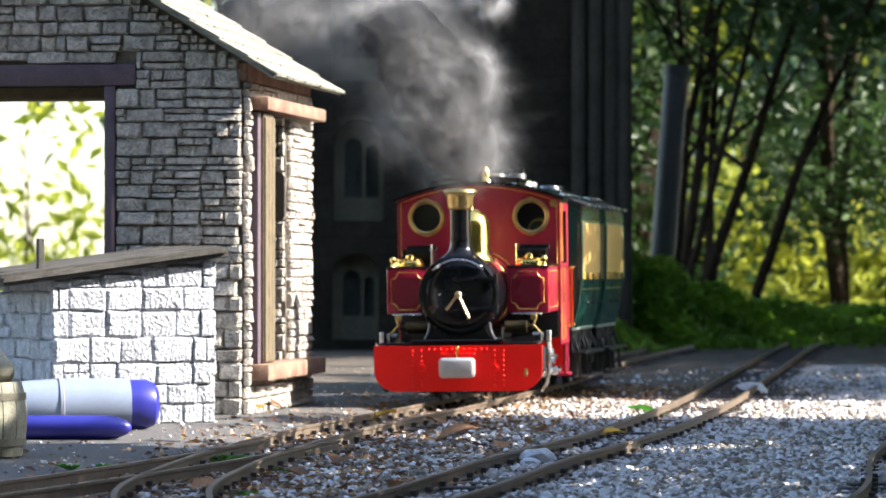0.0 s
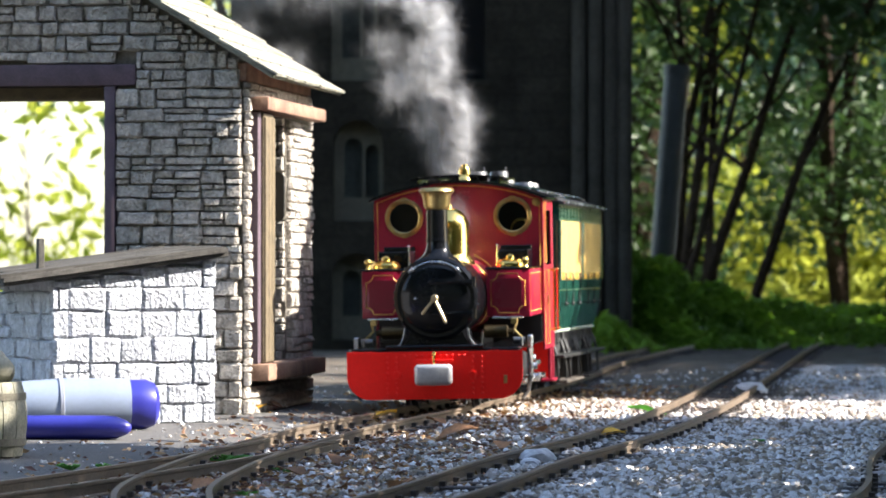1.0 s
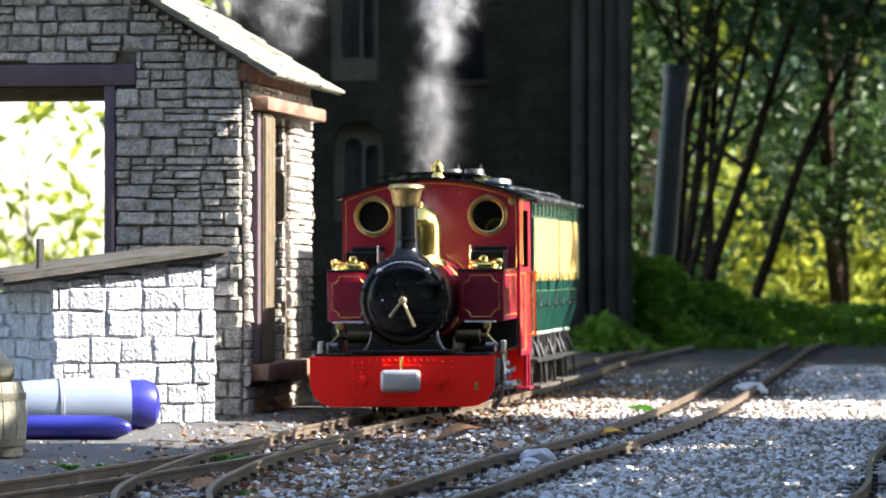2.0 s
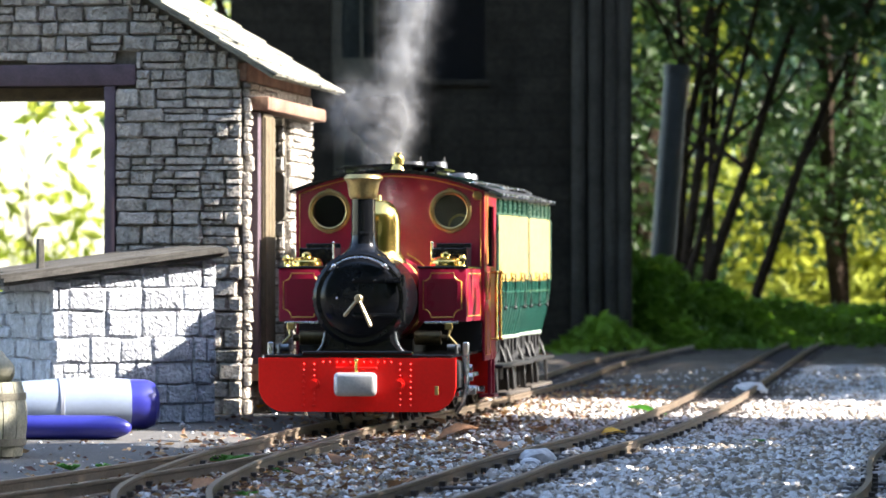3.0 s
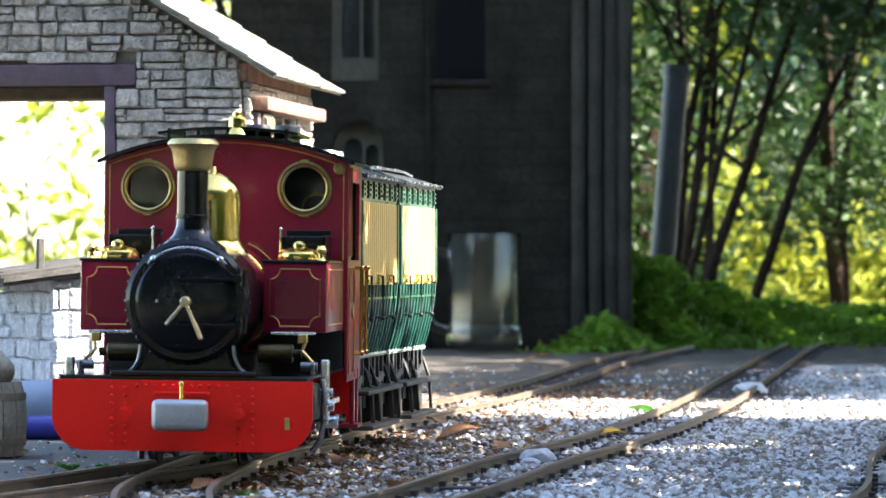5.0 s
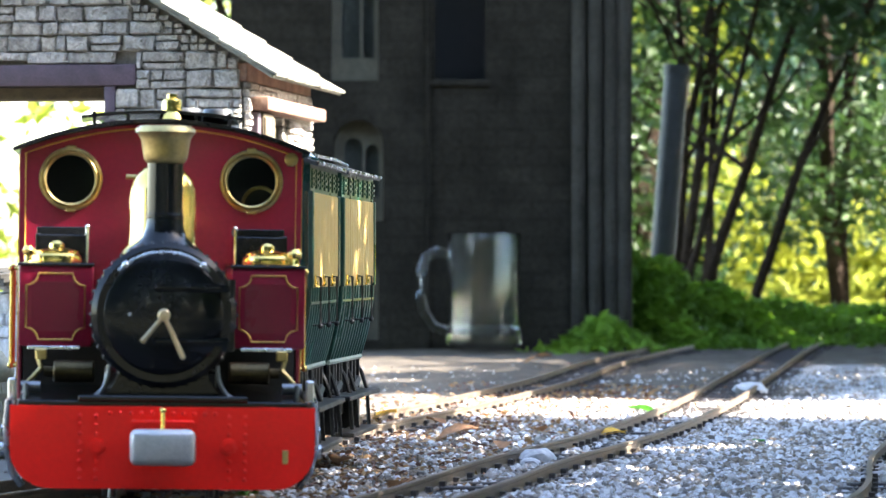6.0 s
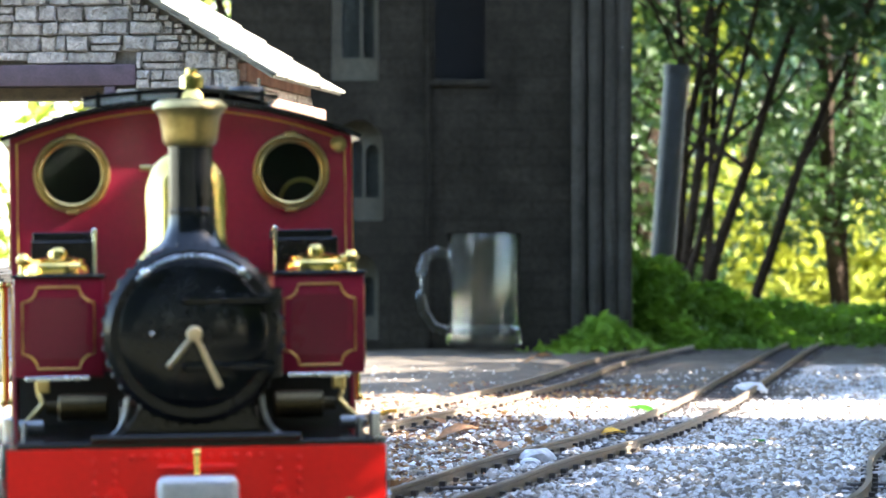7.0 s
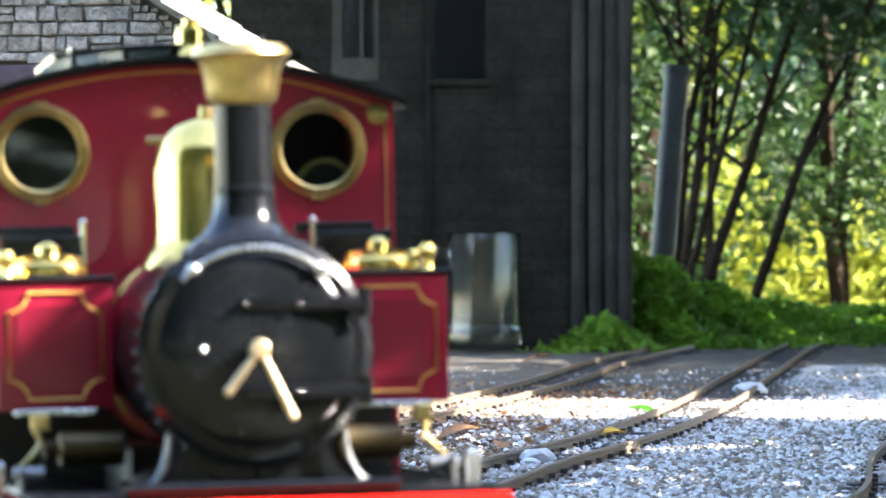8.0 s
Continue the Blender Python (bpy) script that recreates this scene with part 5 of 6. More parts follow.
def build_shrub(name, x, y, label, stems, tall, lean, lo, hi, n, clumps, spread, size, material, seed, stem_r=0.012, category="shrub"):
    """A shrub or tree: tapered stems that fork, and a crown of leaves in clumps."""
    rnd = random.Random(seed)
    r = np.random.RandomState(seed)
    th = thing(name, pose(x, y, -0.008), label, category)
    for i in range(stems):
        a = rnd.uniform(0, 6.28)
        bm = bmesh.new()
        p = Vector((rnd.uniform(-1, 1) * 0.08 * (stems > 1), rnd.uniform(-1, 1) * 0.08 * (stems > 1), 0))
        way = Vector((math.cos(a) * 0.12 + lean, math.sin(a) * 0.12, 1))
        rad = stem_r * rnd.uniform(0.6, 1.2)
        pts = [p.copy()]
        for k in range(7):
            way += Vector((rnd.uniform(-1, 1), rnd.uniform(-1, 1), 0)) * 0.13
            p = p + way.normalized() * tall / 7
            pts.append(p.copy())
        tube(bm, pts, [rad * (1 - q / 8) for q in range(len(pts))], 8)
        stem = part("trunk" if stems == 1 else "stem", bm, BARK, th, k=1.0)
        for q in (2, 3, 4, 5):
            e = pts[q] + Vector((rnd.uniform(-1, 1), rnd.uniform(-1, 1), 0.9)).normalized() * tall * 0.3
            bend = (pts[q] + e) / 2 + Vector((rnd.uniform(-1, 1), rnd.uniform(-1, 1), 0)) * tall * 0.03
            part("branch", tube(bmesh.new(), [pts[q], bend, e], [rad * 0.42, rad * 0.28, rad * 0.1], 6), BARK, stem, k=1.0)
    pts = clumped(r, n, clumps, lo, hi, spread)
    pts[:, 2] = np.maximum(pts[:, 2], 0.01)
    ob = new("crown", leaf_mesh("crown", pts, size * (0.6 + 0.8 * r.rand(n)), material, 0.2, seed))
    ob.parent = th
    return th


# low foliage at the foot of the tower
def ground_cover(name, spots, n, size, material, label, seed):
    r = np.random.RandomState(seed)
    out = []
    for x, y, rx, ry, h in spots:
        m = int(n * rx * ry * (0.5 + h * 6))
        p = r.normal(size=(m, 3)) * [rx * 0.5, ry * 0.5, 1]
        q = np.exp(-((p[:, 0] / rx) ** 2 + (p[:, 1] / ry) ** 2) * 1.6)
        p[:, 2] = q * h * r.rand(m) ** 0.6 - 0.005
        out.append(p + [x, y, 0])
    pts = np.concatenate(out)
    ob = new(name, leaf_mesh(name, pts, size * (0.6 + 0.8 * r.rand(len(pts))), material, 0.3, seed))
    tagged(ob, label, "plant", kind="stuff")


ground_cover("low_foliage", [(0.245, 5.05, 0.09, 0.16, 0.13), (0.29, 5.15, 0.10, 0.2, 0.12), (0.36, 5.2, 0.12, 0.2, 0.085), (0.20, 4.78, 0.06, 0.10, 0.045), (0.46, 5.35, 0.16, 0.2, 0.06), (0.60, 5.5, 0.2, 0.25, 0.05), (0.76, 5.6, 0.2, 0.25, 0.05)], 130000, 0.009, MOSS, "bright green low creeping foliage", 3)
ground_cover("lawn_grass", [(0.5 + 0.35 * i, 7.2 + 0.5 * j, 0.3, 0.4, 0.11) for i in range(-2, 4) for j in range(4)], 16000, 0.022, LEAF_SUNLIT, "sunlit tufts of grass and weeds", 4)

build_shrub("shrub", 0.395, 5.95, "dark many-stemmed shrub leaning over the yard", 7, 0.95, 0.22, (-0.34, -0.2, 0.44), (0.42, 0.3, 1.2), 11000, 120, (0.06, 0.06, 0.05), 0.014, LEAF_SHADED, 11, 0.0095)
build_shrub("shrub", 0.30, 6.55, "dark dense evergreen shrub beside the tower", 4, 0.9, 0.05, (-0.16, -0.15, 0.06), (0.17, 0.2, 1.1), 5200, 90, (0.035, 0.05, 0.05), 0.013, LEAF_SHADED, 12, 0.010)
build_shrub("conifer", 0.76, 6.7, "feathery conifer with needles coloured dark for shade", 3, 1.6, 0.0, (-0.20, -0.2, 0.14), (0.30, 0.3, 0.42), 4200, 60, (0.05, 0.05, 0.035), 0.013, LEAF_SHADED, 14, 0.016)
build_shrub("conifer", 0.84, 7.9, "sunlit blue-green conifer with drooping sprays", 2, 1.5, 0.0, (-0.20, -0.2, 0.30), (0.30, 0.3, 0.75), 5200, 80, (0.05, 0.05, 0.05), 0.017, LEAF_BLUE, 13, 0.016)
build_shrub("shrub", 0.62, 7.35, "sunlit light green shrub on the lawn", 3, 0.5, 0.0, (-0.20, -0.2, 0.04), (0.30, 0.2, 0.24), 2600, 50, (0.04, 0.04, 0.03), 0.018, LEAF_SUNLIT, 48, 0.007)
build_shrub("shrub", 1.02, 7.6, "sunlit light green shrub on the lawn", 3, 0.5, 0.0, (-0.25, -0.2, 0.04), (0.35, 0.2, 0.22), 2600, 50, (0.04, 0.04, 0.03), 0.018, LEAF_SUNLIT, 49, 0.007)
build_shrub("conifer", 0.95, 9.4, "sunlit green conifer on the lawn", 3, 2.2, 0.0, (-0.45, -0.3, 0.25), (0.5, 0.4, 2.2), 9000, 130, (0.09, 0.09, 0.06), 0.026, LEAF_SUNLIT, 15, 0.02)
build_shrub("garden_tree", 0.55, 10.5, "leafy garden tree beyond the lawn", 3, 2.8, 0.05, (-0.7, -0.5, 0.6), (0.7, 0.6, 2.6), 8000, 120, (0.14, 0.14, 0.10), 0.035, LEAF_SUNLIT, 16, 0.03, "tree")
build_shrub("garden_tree", 1.9, 12.0, "leafy garden tree beyond the lawn", 3, 3.0, 0.0, (-0.9, -0.5, 0.5), (0.9, 0.6, 2.8), 9000, 120, (0.16, 0.16, 0.12), 0.04, LEAF_MID, 17, 0.03, "tree")
build_shrub("garden_tree", 0.0, 13.0, "leafy garden tree behind the tower", 3, 3.2, 0.0, (-1.0, -0.5, 0.4), (1.0, 0.6, 3.0), 9000, 120, (0.16, 0.16, 0.12), 0.045, LEAF_SHADED, 18, 0.03, "tree")
build_shrub("shrub", -0.98, 8.9, "sunlit pale green shrub behind the shed", 2, 0.5, 0.0, (-0.40, -0.2, 0.03), (0.45, 0.25, 0.8), 1000, 50, (0.06, 0.06, 0.05), 0.026, LEAF_SUNLIT, 19, 0.005)
build_shrub("shrub", -0.35, 6.9, "green shrub beyond the shed roof", 4, 1.4, 0.0, (-0.18, -0.15, 0.45), (0.2, 0.2, 1.3), 2600, 40, (0.06, 0.06, 0.06), 0.02, LEAF_SHADED, 20, 0.012)

# unseen hedges added on the yard's sunny side; their tops throw dappled shade on the line
def build_hedge(label, line, tall, thick, n, size, seed, leaf=None):
    r = np.random.RandomState(seed)
    th = thing("garden_hedge", Matrix(), label, "hedge", "hedges along the yard")
    k = r.randint(0, len(line) - 1, n)
    t = r.rand(n)
    a, b = np.array(line, float)[k], np.array(line, float)[k + 1]
    p = a + (b - a) * t[:, None]
    h = tall * (0.93 + 0.07 * np.sin(p[:, 1] * 17 + seed) + 0.05 * np.sin(p[:, 1] * 43))
    z = h * r.rand(n) ** 0.8
    pts = np.stack([p[:, 0] + r.normal(size=n) * thick, p[:, 1] + r.normal(size=n) * 0.02, z], 1)
    ob = new("crown", leaf_mesh("crown", pts, size * (0.6 + 0.8 * r.rand(n)), leaf or LEAF_SHADED, 0.2, seed))
    ob.parent = th
    bm = bmesh.new()
    for (x0, y0), (x1, y1) in zip(line, line[1:]):
        m = max(2, int(math.hypot(x1 - x0, y1 - y0) / 0.12))
        for i in range(m):
            x, y = x0 + (x1 - x0) * i / m, y0 + (y1 - y0) * i / m
            cyl(bm, (x, y, -0.008), (x + 0.02, y + 0.01, tall * 0.85), 0.008, 6, 0.003)
    tagged(part("stems", bm, BARK, th, k=1.0), kind="stuff")


build_hedge("unseen leafy hedge added to shade the near end of the yard", [(0.52, 0.2), (0.53, 0.92)], 0.28, 0.05, 5000, 0.02, 41)
build_hedge("unseen taller leafy hedge added to shade the line", [(0.55, 0.98), (0.58, 2.14)], 0.66, 0.05, 12000, 0.02, 46)
build_hedge("unseen low leafy hedge added to shade the gravel", [(0.56, 2.18), (0.58, 2.60)], 0.44, 0.05, 4000, 0.02, 47)
build_hedge("unseen leafy hedge added to shade the far end of the yard", [(0.62, 3.02), (0.72, 3.6), (0.85, 4.4), (0.95, 5.0)], 0.54, 0.05, 13000, 0.022, 42)
build_hedge("unseen tall leafy hedge added to shade the tower", [(1.35, 4.2), (1.4, 5.2), (1.5, 6.2)], 1.9, 0.12, 16000, 0.045, 43)
build_hedge("tall sunlit hedge at the end of the lawn", [(-0.3, 15.0), (1.5, 15.0), (5.0, 15.4)], 2.6, 0.25, 18000, 0.055, 50, LEAF_SUNLIT)
# unseen crowns added behind the camera and over the tower, closing off sky light
build_hedge("unseen tall dark trees added behind the camera to cut sky light", [(-5.0, -1.2), (-2.0, -2.2), (2.0, -2.2), (4.0, -1.0)], 4.2, 0.3, 30000, 0.11, 44)
build_shrub("overhanging_tree", 0.3, 7.1, "broad dark tree with its crown out of view, added to shade the tower", 2, 2.6, 0.0, (-1.8, -3.2, 1.5), (1.6, 0.6, 2.6), 26000, 150, (0.2, 0.2, 0.14), 0.06, LEAF_SHADED, 45, 0.05, "tree")

# ---- gravel, litter and weeds ----
def view_y(r, n, near, far):
    """Depths spread so that the nearer ground gets more."""
    return near * (far / near) ** (r.rand(n) ** 1.15)


def build_chippings(name, n, size, seed, pick, material, label):
    r = np.random.RandomState(seed)
    y = view_y(r, n, 1.55, 3.9)
    x = (r.rand(n) * 2 - 1) * 0.128 * y
    ok = pick(x, y, r)
    x, y = x[ok], y[ok]
    n = len(x)
    s = size * (0.35 + r.rand(n) ** 2.2 * 1.1)
    g = 1.618
    base = np.array([(-1, g, 0), (1, g, 0), (-1, -g, 0), (1, -g, 0), (0, -1, g), (0, 1, g), (0, -1, -g), (0, 1, -g), (g, 0, -1), (g, 0, 1), (-g, 0, -1), (-g, 0, 1)], float) / 1.9
    v = base[None] * (0.7 + 0.6 * r.rand(n, 1, 3)) * s[:, None, None]
    v += r.normal(size=v.shape) * s[:, None, None] * 0.13
    a = r.rand(n) * 6.283
    c, q = np.cos(a)[:, None], np.sin(a)[:, None]
    vx, vy = v[:, :, 0] * c - v[:, :, 1] * q, v[:, :, 0] * q + v[:, :, 1] * c
    z0 = np.array([height(float(p), float(w)) for p, w in zip(x, y)])
    v = np.stack([vx + x[:, None], vy + y[:, None], v[:, :, 2] + (z0 + s * 0.1)[:, None]], 2).reshape(-1, 3)
    tri = np.array([(0, 11, 5), (0, 5, 1), (0, 1, 7), (0, 7, 10), (0, 10, 11), (1, 5, 9), (5, 11, 4), (11, 10, 2), (10, 7, 6), (7, 1, 8), (3, 9, 4), (3, 4, 2), (3, 2, 6), (3, 6, 8), (3, 8, 9), (4, 9, 5), (2, 4, 11), (6, 2, 10), (8, 6, 7), (9, 8, 1)])
    f = (tri[None] + (np.arange(n) * 12)[:, None, None]).reshape(-1, 3)
    me = bpy.data.meshes.new(name)
    me.from_pydata(v.tolist(), [], f.tolist())
    me.materials.append(material)
    tagged(new(name, me), label, "gravel", kind="stuff")


def varied(name, ramp_colors, rough=0.85, translucent=0.0):
    """Colours picked piece by piece from a row, with a little grain."""
    m = mat(name, (0.4, 0.4, 0.4), rough, var=0.25, scale=80, fine=900, bump=0.2, translucent=translucent)
    N, L = m.node_tree.nodes, m.node_tree.links
    geo = N.new("ShaderNodeNewGeometry")
    rp = N.new("ShaderNodeValToRGB")
    rp.color_ramp.interpolation = "CONSTANT"
    while len(rp.color_ramp.elements) < len(ramp_colors):
        rp.color_ramp.elements.new(0.5)
    for i, c in enumerate(ramp_colors):
        rp.color_ramp.elements[i].position = i / len(ramp_colors)
        rp.color_ramp.elements[i].color = (*c, 1)
    L.new(geo.outputs["Random Per Island"], rp.inputs["Fac"])
    for n in list(N):
        if n.type == "HUE_SAT":
            L.new(rp.outputs["Color"], n.inputs["Color"])
    return m


GRAVEL = varied("mixed_chippings", [(0.54, 0.53, 0.53), (0.30, 0.25, 0.20), (0.50, 0.48, 0.46), (0.15, 0.13, 0.115), (0.36, 0.33, 0.30), (0.58, 0.57, 0.58), (0.19, 0.15, 0.11)])
LITTER = varied("mixed_leaf_litter", [(0.20, 0.10, 0.05), (0.32, 0.17, 0.07), (0.12, 0.06, 0.035), (0.40, 0.25, 0.12), (0.17, 0.09, 0.07), (0.34, 0.24, 0.14)], 0.7, 0.2)


SIDING = [(-0.09, 1.25), (-0.045, 1.5), (-0.002, 1.70), (0.046, 1.98), (0.108, 2.28), (0.19, 2.80), (0.285, 3.55), (0.43, 4.7), (0.5, 5.2)]


def clear_of_rails(x, y):
    """True where no rail stands."""
    ok = np.ones(len(x), bool)
    for line in (TRACK, SIDING):
        c = np.interp(y, [p[1] for p in line], [p[0] for p in line])
        ok &= np.abs(np.abs(x - c) - GAUGE / 2) > 0.005
    return ok


def track_x(y):
    return np.interp(y, [p[1] for p in TRACK], [p[0] for p in TRACK])


build_chippings("chippings", 120000, 0.0019, 51, lambda x, y, r: (x > track_x(y) - 0.005 + r.normal(size=len(x)) * 0.02) & clear_of_rails(x, y) & ((y < 3.0) | (r.rand(len(x)) < np.where(x > 0.3, 0.3, 0.07))) & ((x - 0.17 * y + 0.29 > r.normal(size=len(x)) * 0.012) | (r.rand(len(x)) < np.where(y > 2.62, 0.7, 0.3))), GRAVEL, "loose pale granite chippings")
build_chippings("grit", 4000, 0.0013, 52, lambda x, y, r: (x < track_x(y)) & (r.rand(len(x)) < 0.8), GRAVEL, "sparse grit on the concrete")


def build_litter():
    r = np.random.RandomState(61)
    n = 7820
    y = view_y(r, n, 1.6, 3.4)
    x = track_x(y) + r.normal(size=n) * 0.055 + 0.035
    z = np.array([height(float(a), float(b)) for a, b in zip(x, y)]) + 0.0003 + 0.0012 * r.rand(n)
    ob = new("leaf_litter", leaf_mesh("leaf_litter", np.stack([x, y, z], 1), 0.0030 * (0.35 + r.rand(n)), LITTER, 0.8, 61))
    tagged(ob, "dry brown leaf fragments and twigs along the track", "leaf litter", kind="stuff")


build_litter()


def build_leaf(x, y, size, turn, material, label, seed):
    """A curled dry leaf: a pointed blade bent along its rib."""
    rnd = random.Random(seed)
    bm = bmesh.new()
    rows = []
    for i in range(7):
        t = i / 6
        w = 0.42 * math.sin(math.pi * min(1, t * 0.96 + 0.04)) ** 0.8 * (1 + rnd.uniform(-0.12, 0.12))
        lift = 0.14 * math.sin(t * 3.0) + 0.16 * t * t
        rows.append([bm.verts.new((t - 0.5, s * w, lift + abs(s) * 0.22 * w + rnd.uniform(0, 0.05))) for s in (-1, -0.5, 0, 0.5, 1)])
    for a, b in zip(rows, rows[1:]):
        for j in range(4):
            bm.faces.new((a[j], a[j + 1], b[j + 1], b[j]))
    tube(bm, [(-0.78, 0, 0.10), (-0.5, 0, 0.0), (0.5, 0, 0.3)], 0.014, 5)
    ob = part("fallen_leaf", bm, material, None, k=size)
    ob.matrix_basis = pose(x, y, height(x, y) + 0.0015, rnd.uniform(-8, 8), rnd.uniform(-8, 8), turn)
    tagged(ob, label, "leaf", "fallen leaves")


for i, (x, y, s, a, mt, lb) in enumerate((
        (0.102, 2.33, 0.019, 20, YELLOW_LEAF, "yellow fallen autumn leaf between the rails"),
        (0.138, 2.66, 0.024, 200, WEED, "green leaf lying beside the siding rail"),
        (-0.040, 2.58, 0.022, 30, YELLOW_LEAF, "orange curled leaf lying on the rails"),
        (-0.124, 2.70, 0.022, 165, DEAD_LEAF, "brown curled leaf at the shed's foot"),
        (-0.128, 2.66, 0.014, 60, YELLOW_LEAF, "small yellow leaf at the shed's foot"),
        (0.010, 2.31, 0.026, 10, DEAD_LEAF, "dark brown curled leaf on the gravel"),
        (-0.055, 2.03, 0.016, 80, DEAD_LEAF, "russet leaf fragment beside the rail"),
        (-0.075, 1.90, 0.017, 130, DEAD_LEAF, "russet leaf fragment beside the rail"),
        (0.035, 2.20, 0.014, 75, DEAD_LEAF, "brown leaf fragment on the gravel"),
        (-0.11, 1.78, 0.016, 40, DEAD_LEAF, "brown leaf fragment between the rails"),
        (-0.02, 1.82, 0.016, 300, DEAD_LEAF, "brown leaf fragment on the gravel"),
        (0.145, 2.52, 0.013, 100, DEAD_LEAF, "brown leaf fragment near the siding"),
        (-0.005, 2.52, 0.016, 140, DEAD_LEAF, "brown leaf fragment beside the rail"),
        (0.06, 2.42, 0.015, 250, DEAD_LEAF, "brown leaf fragment on the gravel"),
        (0.10, 4.0, 0.03, 15, DEAD_LEAF, "pale dry leaf by the far track"))):
    build_leaf(x, y, s, a, mt, lb, 70 + i)


def build_weed(x, y, size, seed):
    rnd = random.Random(seed)
    bm = bmesh.new()
    for i in range(9):
        a, t = rnd.uniform(0, 6.28), rnd.uniform(0.5, 1.0)
        c = Vector((math.cos(a), math.sin(a), 0))
        n = Vector((-c.y, c.x, 0))
        tip, mid = c * t + Vector((0, 0, 0.3)), c * t * 0.55 + Vector((0, 0, 0.35 * rnd.uniform(0.6, 1.2)))
        vs = [bm.verts.new(p) for p in (Vector((0, 0, 0)), mid + n * 0.22, tip, mid - n * 0.22)]
        bm.faces.new((vs[0], vs[1], vs[2]))
        bm.faces.new((vs[0], vs[2], vs[3]))
    ob = part("weed", bm, WEED, None, k=size)
    ob.matrix_basis = pose(x, y, height(x, y))
    tagged(ob, "small green weed growing in the gravel", "weed", "weeds in the yard")


for i, (x, y, s) in enumerate(((-0.118, 2.06, 0.013), (-0.108, 2.07, 0.010), (-0.192, 1.98, 0.010), (-0.176, 1.99, 0.009), (-0.08, 1.95, 0.009), (-0.09, 1.75, 0.008), (0.185, 2.27, 0.008), (-0.122, 2.05, 0.009))):
    build_weed(x, y, s, 90 + i)

# stones among the chippings
for i, (x, y, s) in enumerate(((0.258, 3.2, 0.011), (0.05, 2.05, 0.009), (0.046, 2.01, 0.006))):
    bm = bmesh.new()
    for v in bmesh.ops.create_icosphere(bm, subdivisions=2, radius=1)["verts"]:
        v.co = Vector((v.co.x * 1.4, v.co.y, v.co.z * 0.6)) * (1 + 0.35 * noise.noise(v.co * 1.3 + Vector((i * 5, 0, 0))))
    ob = part("pale_stone", bm, CHIP, None, k=s)
    ob.matrix_basis = pose(x, y, height(x, y) + s * 0.3, 0, 0, i * 50)
    tagged(ob, "pale rounded stone lying on the gravel", "stone", "stones on the gravel")


# ---- steam ----
def steam_material(name, dense):
    """Thin mist: each sheet is thickest at its heart, gone at its rim, and broken into streaks."""
    m = bpy.data.materials.new(name)
    m.use_nodes = True
    N, L = m.node_tree.nodes, m.node_tree.links
    N.remove(N["Principled BSDF"])
    soft = N.new("ShaderNodeAttribute")
    soft.attribute_name = "soft"
    co, tex = N.new("ShaderNodeTexCoord"), N.new("ShaderNodeTexNoise")
    tex.inputs["Scale"].default_value, tex.inputs["Detail"].default_value = 45.0, 4
    tex.inputs["Distortion"].default_value = 1.2
    L.new(co.outputs["Object"], tex.inputs["Vector"])
    rg, fall, amount = N.new("ShaderNodeMapRange"), N.new("ShaderNodeMapRange"), N.new("ShaderNodeMath")
    rg.inputs["From Min"].default_value, rg.inputs["From Max"].default_value = 0.36, 0.68
    rg.inputs["To Min"].default_value, rg.inputs["To Max"].default_value = 0.12 * dense, dense
    L.new(tex.outputs["Fac"], rg.inputs["Value"])
    fall.interpolation_type = "SMOOTHSTEP"
    L.new(soft.outputs["Fac"], fall.inputs["Value"])
    amount.operation = "MULTIPLY"
    L.new(rg.outputs[0], amount.inputs[0])
    L.new(fall.outputs[0], amount.inputs[1])
    clear, white, through_it = N.new("ShaderNodeBsdfTransparent"), N.new("ShaderNodeBsdfDiffuse"), N.new("ShaderNodeBsdfTranslucent")
    white.inputs["Color"].default_value = (0.82, 0.83, 0.86, 1)
    through_it.inputs["Color"].default_value = (0.82, 0.83, 0.86, 1)
    body, mix = N.new("ShaderNodeMixShader"), N.new("ShaderNodeMixShader")
    body.inputs["Fac"].default_value = 0.5
    L.new(white.outputs[0], body.inputs[1])
    L.new(through_it.outputs[0], body.inputs[2])
    L.new(amount.outputs[0], mix.inputs["Fac"])
    L.new(clear.outputs[0], mix.inputs[1])
    L.new(body.outputs[0], mix.inputs[2])
    L.new(mix.outputs[0], N["Material Output"].inputs["Surface"])
    return m


STEAM = steam_material("drifting_steam", 0.038)
THIN_STEAM = steam_material("thin_drifting_steam", 0.022)


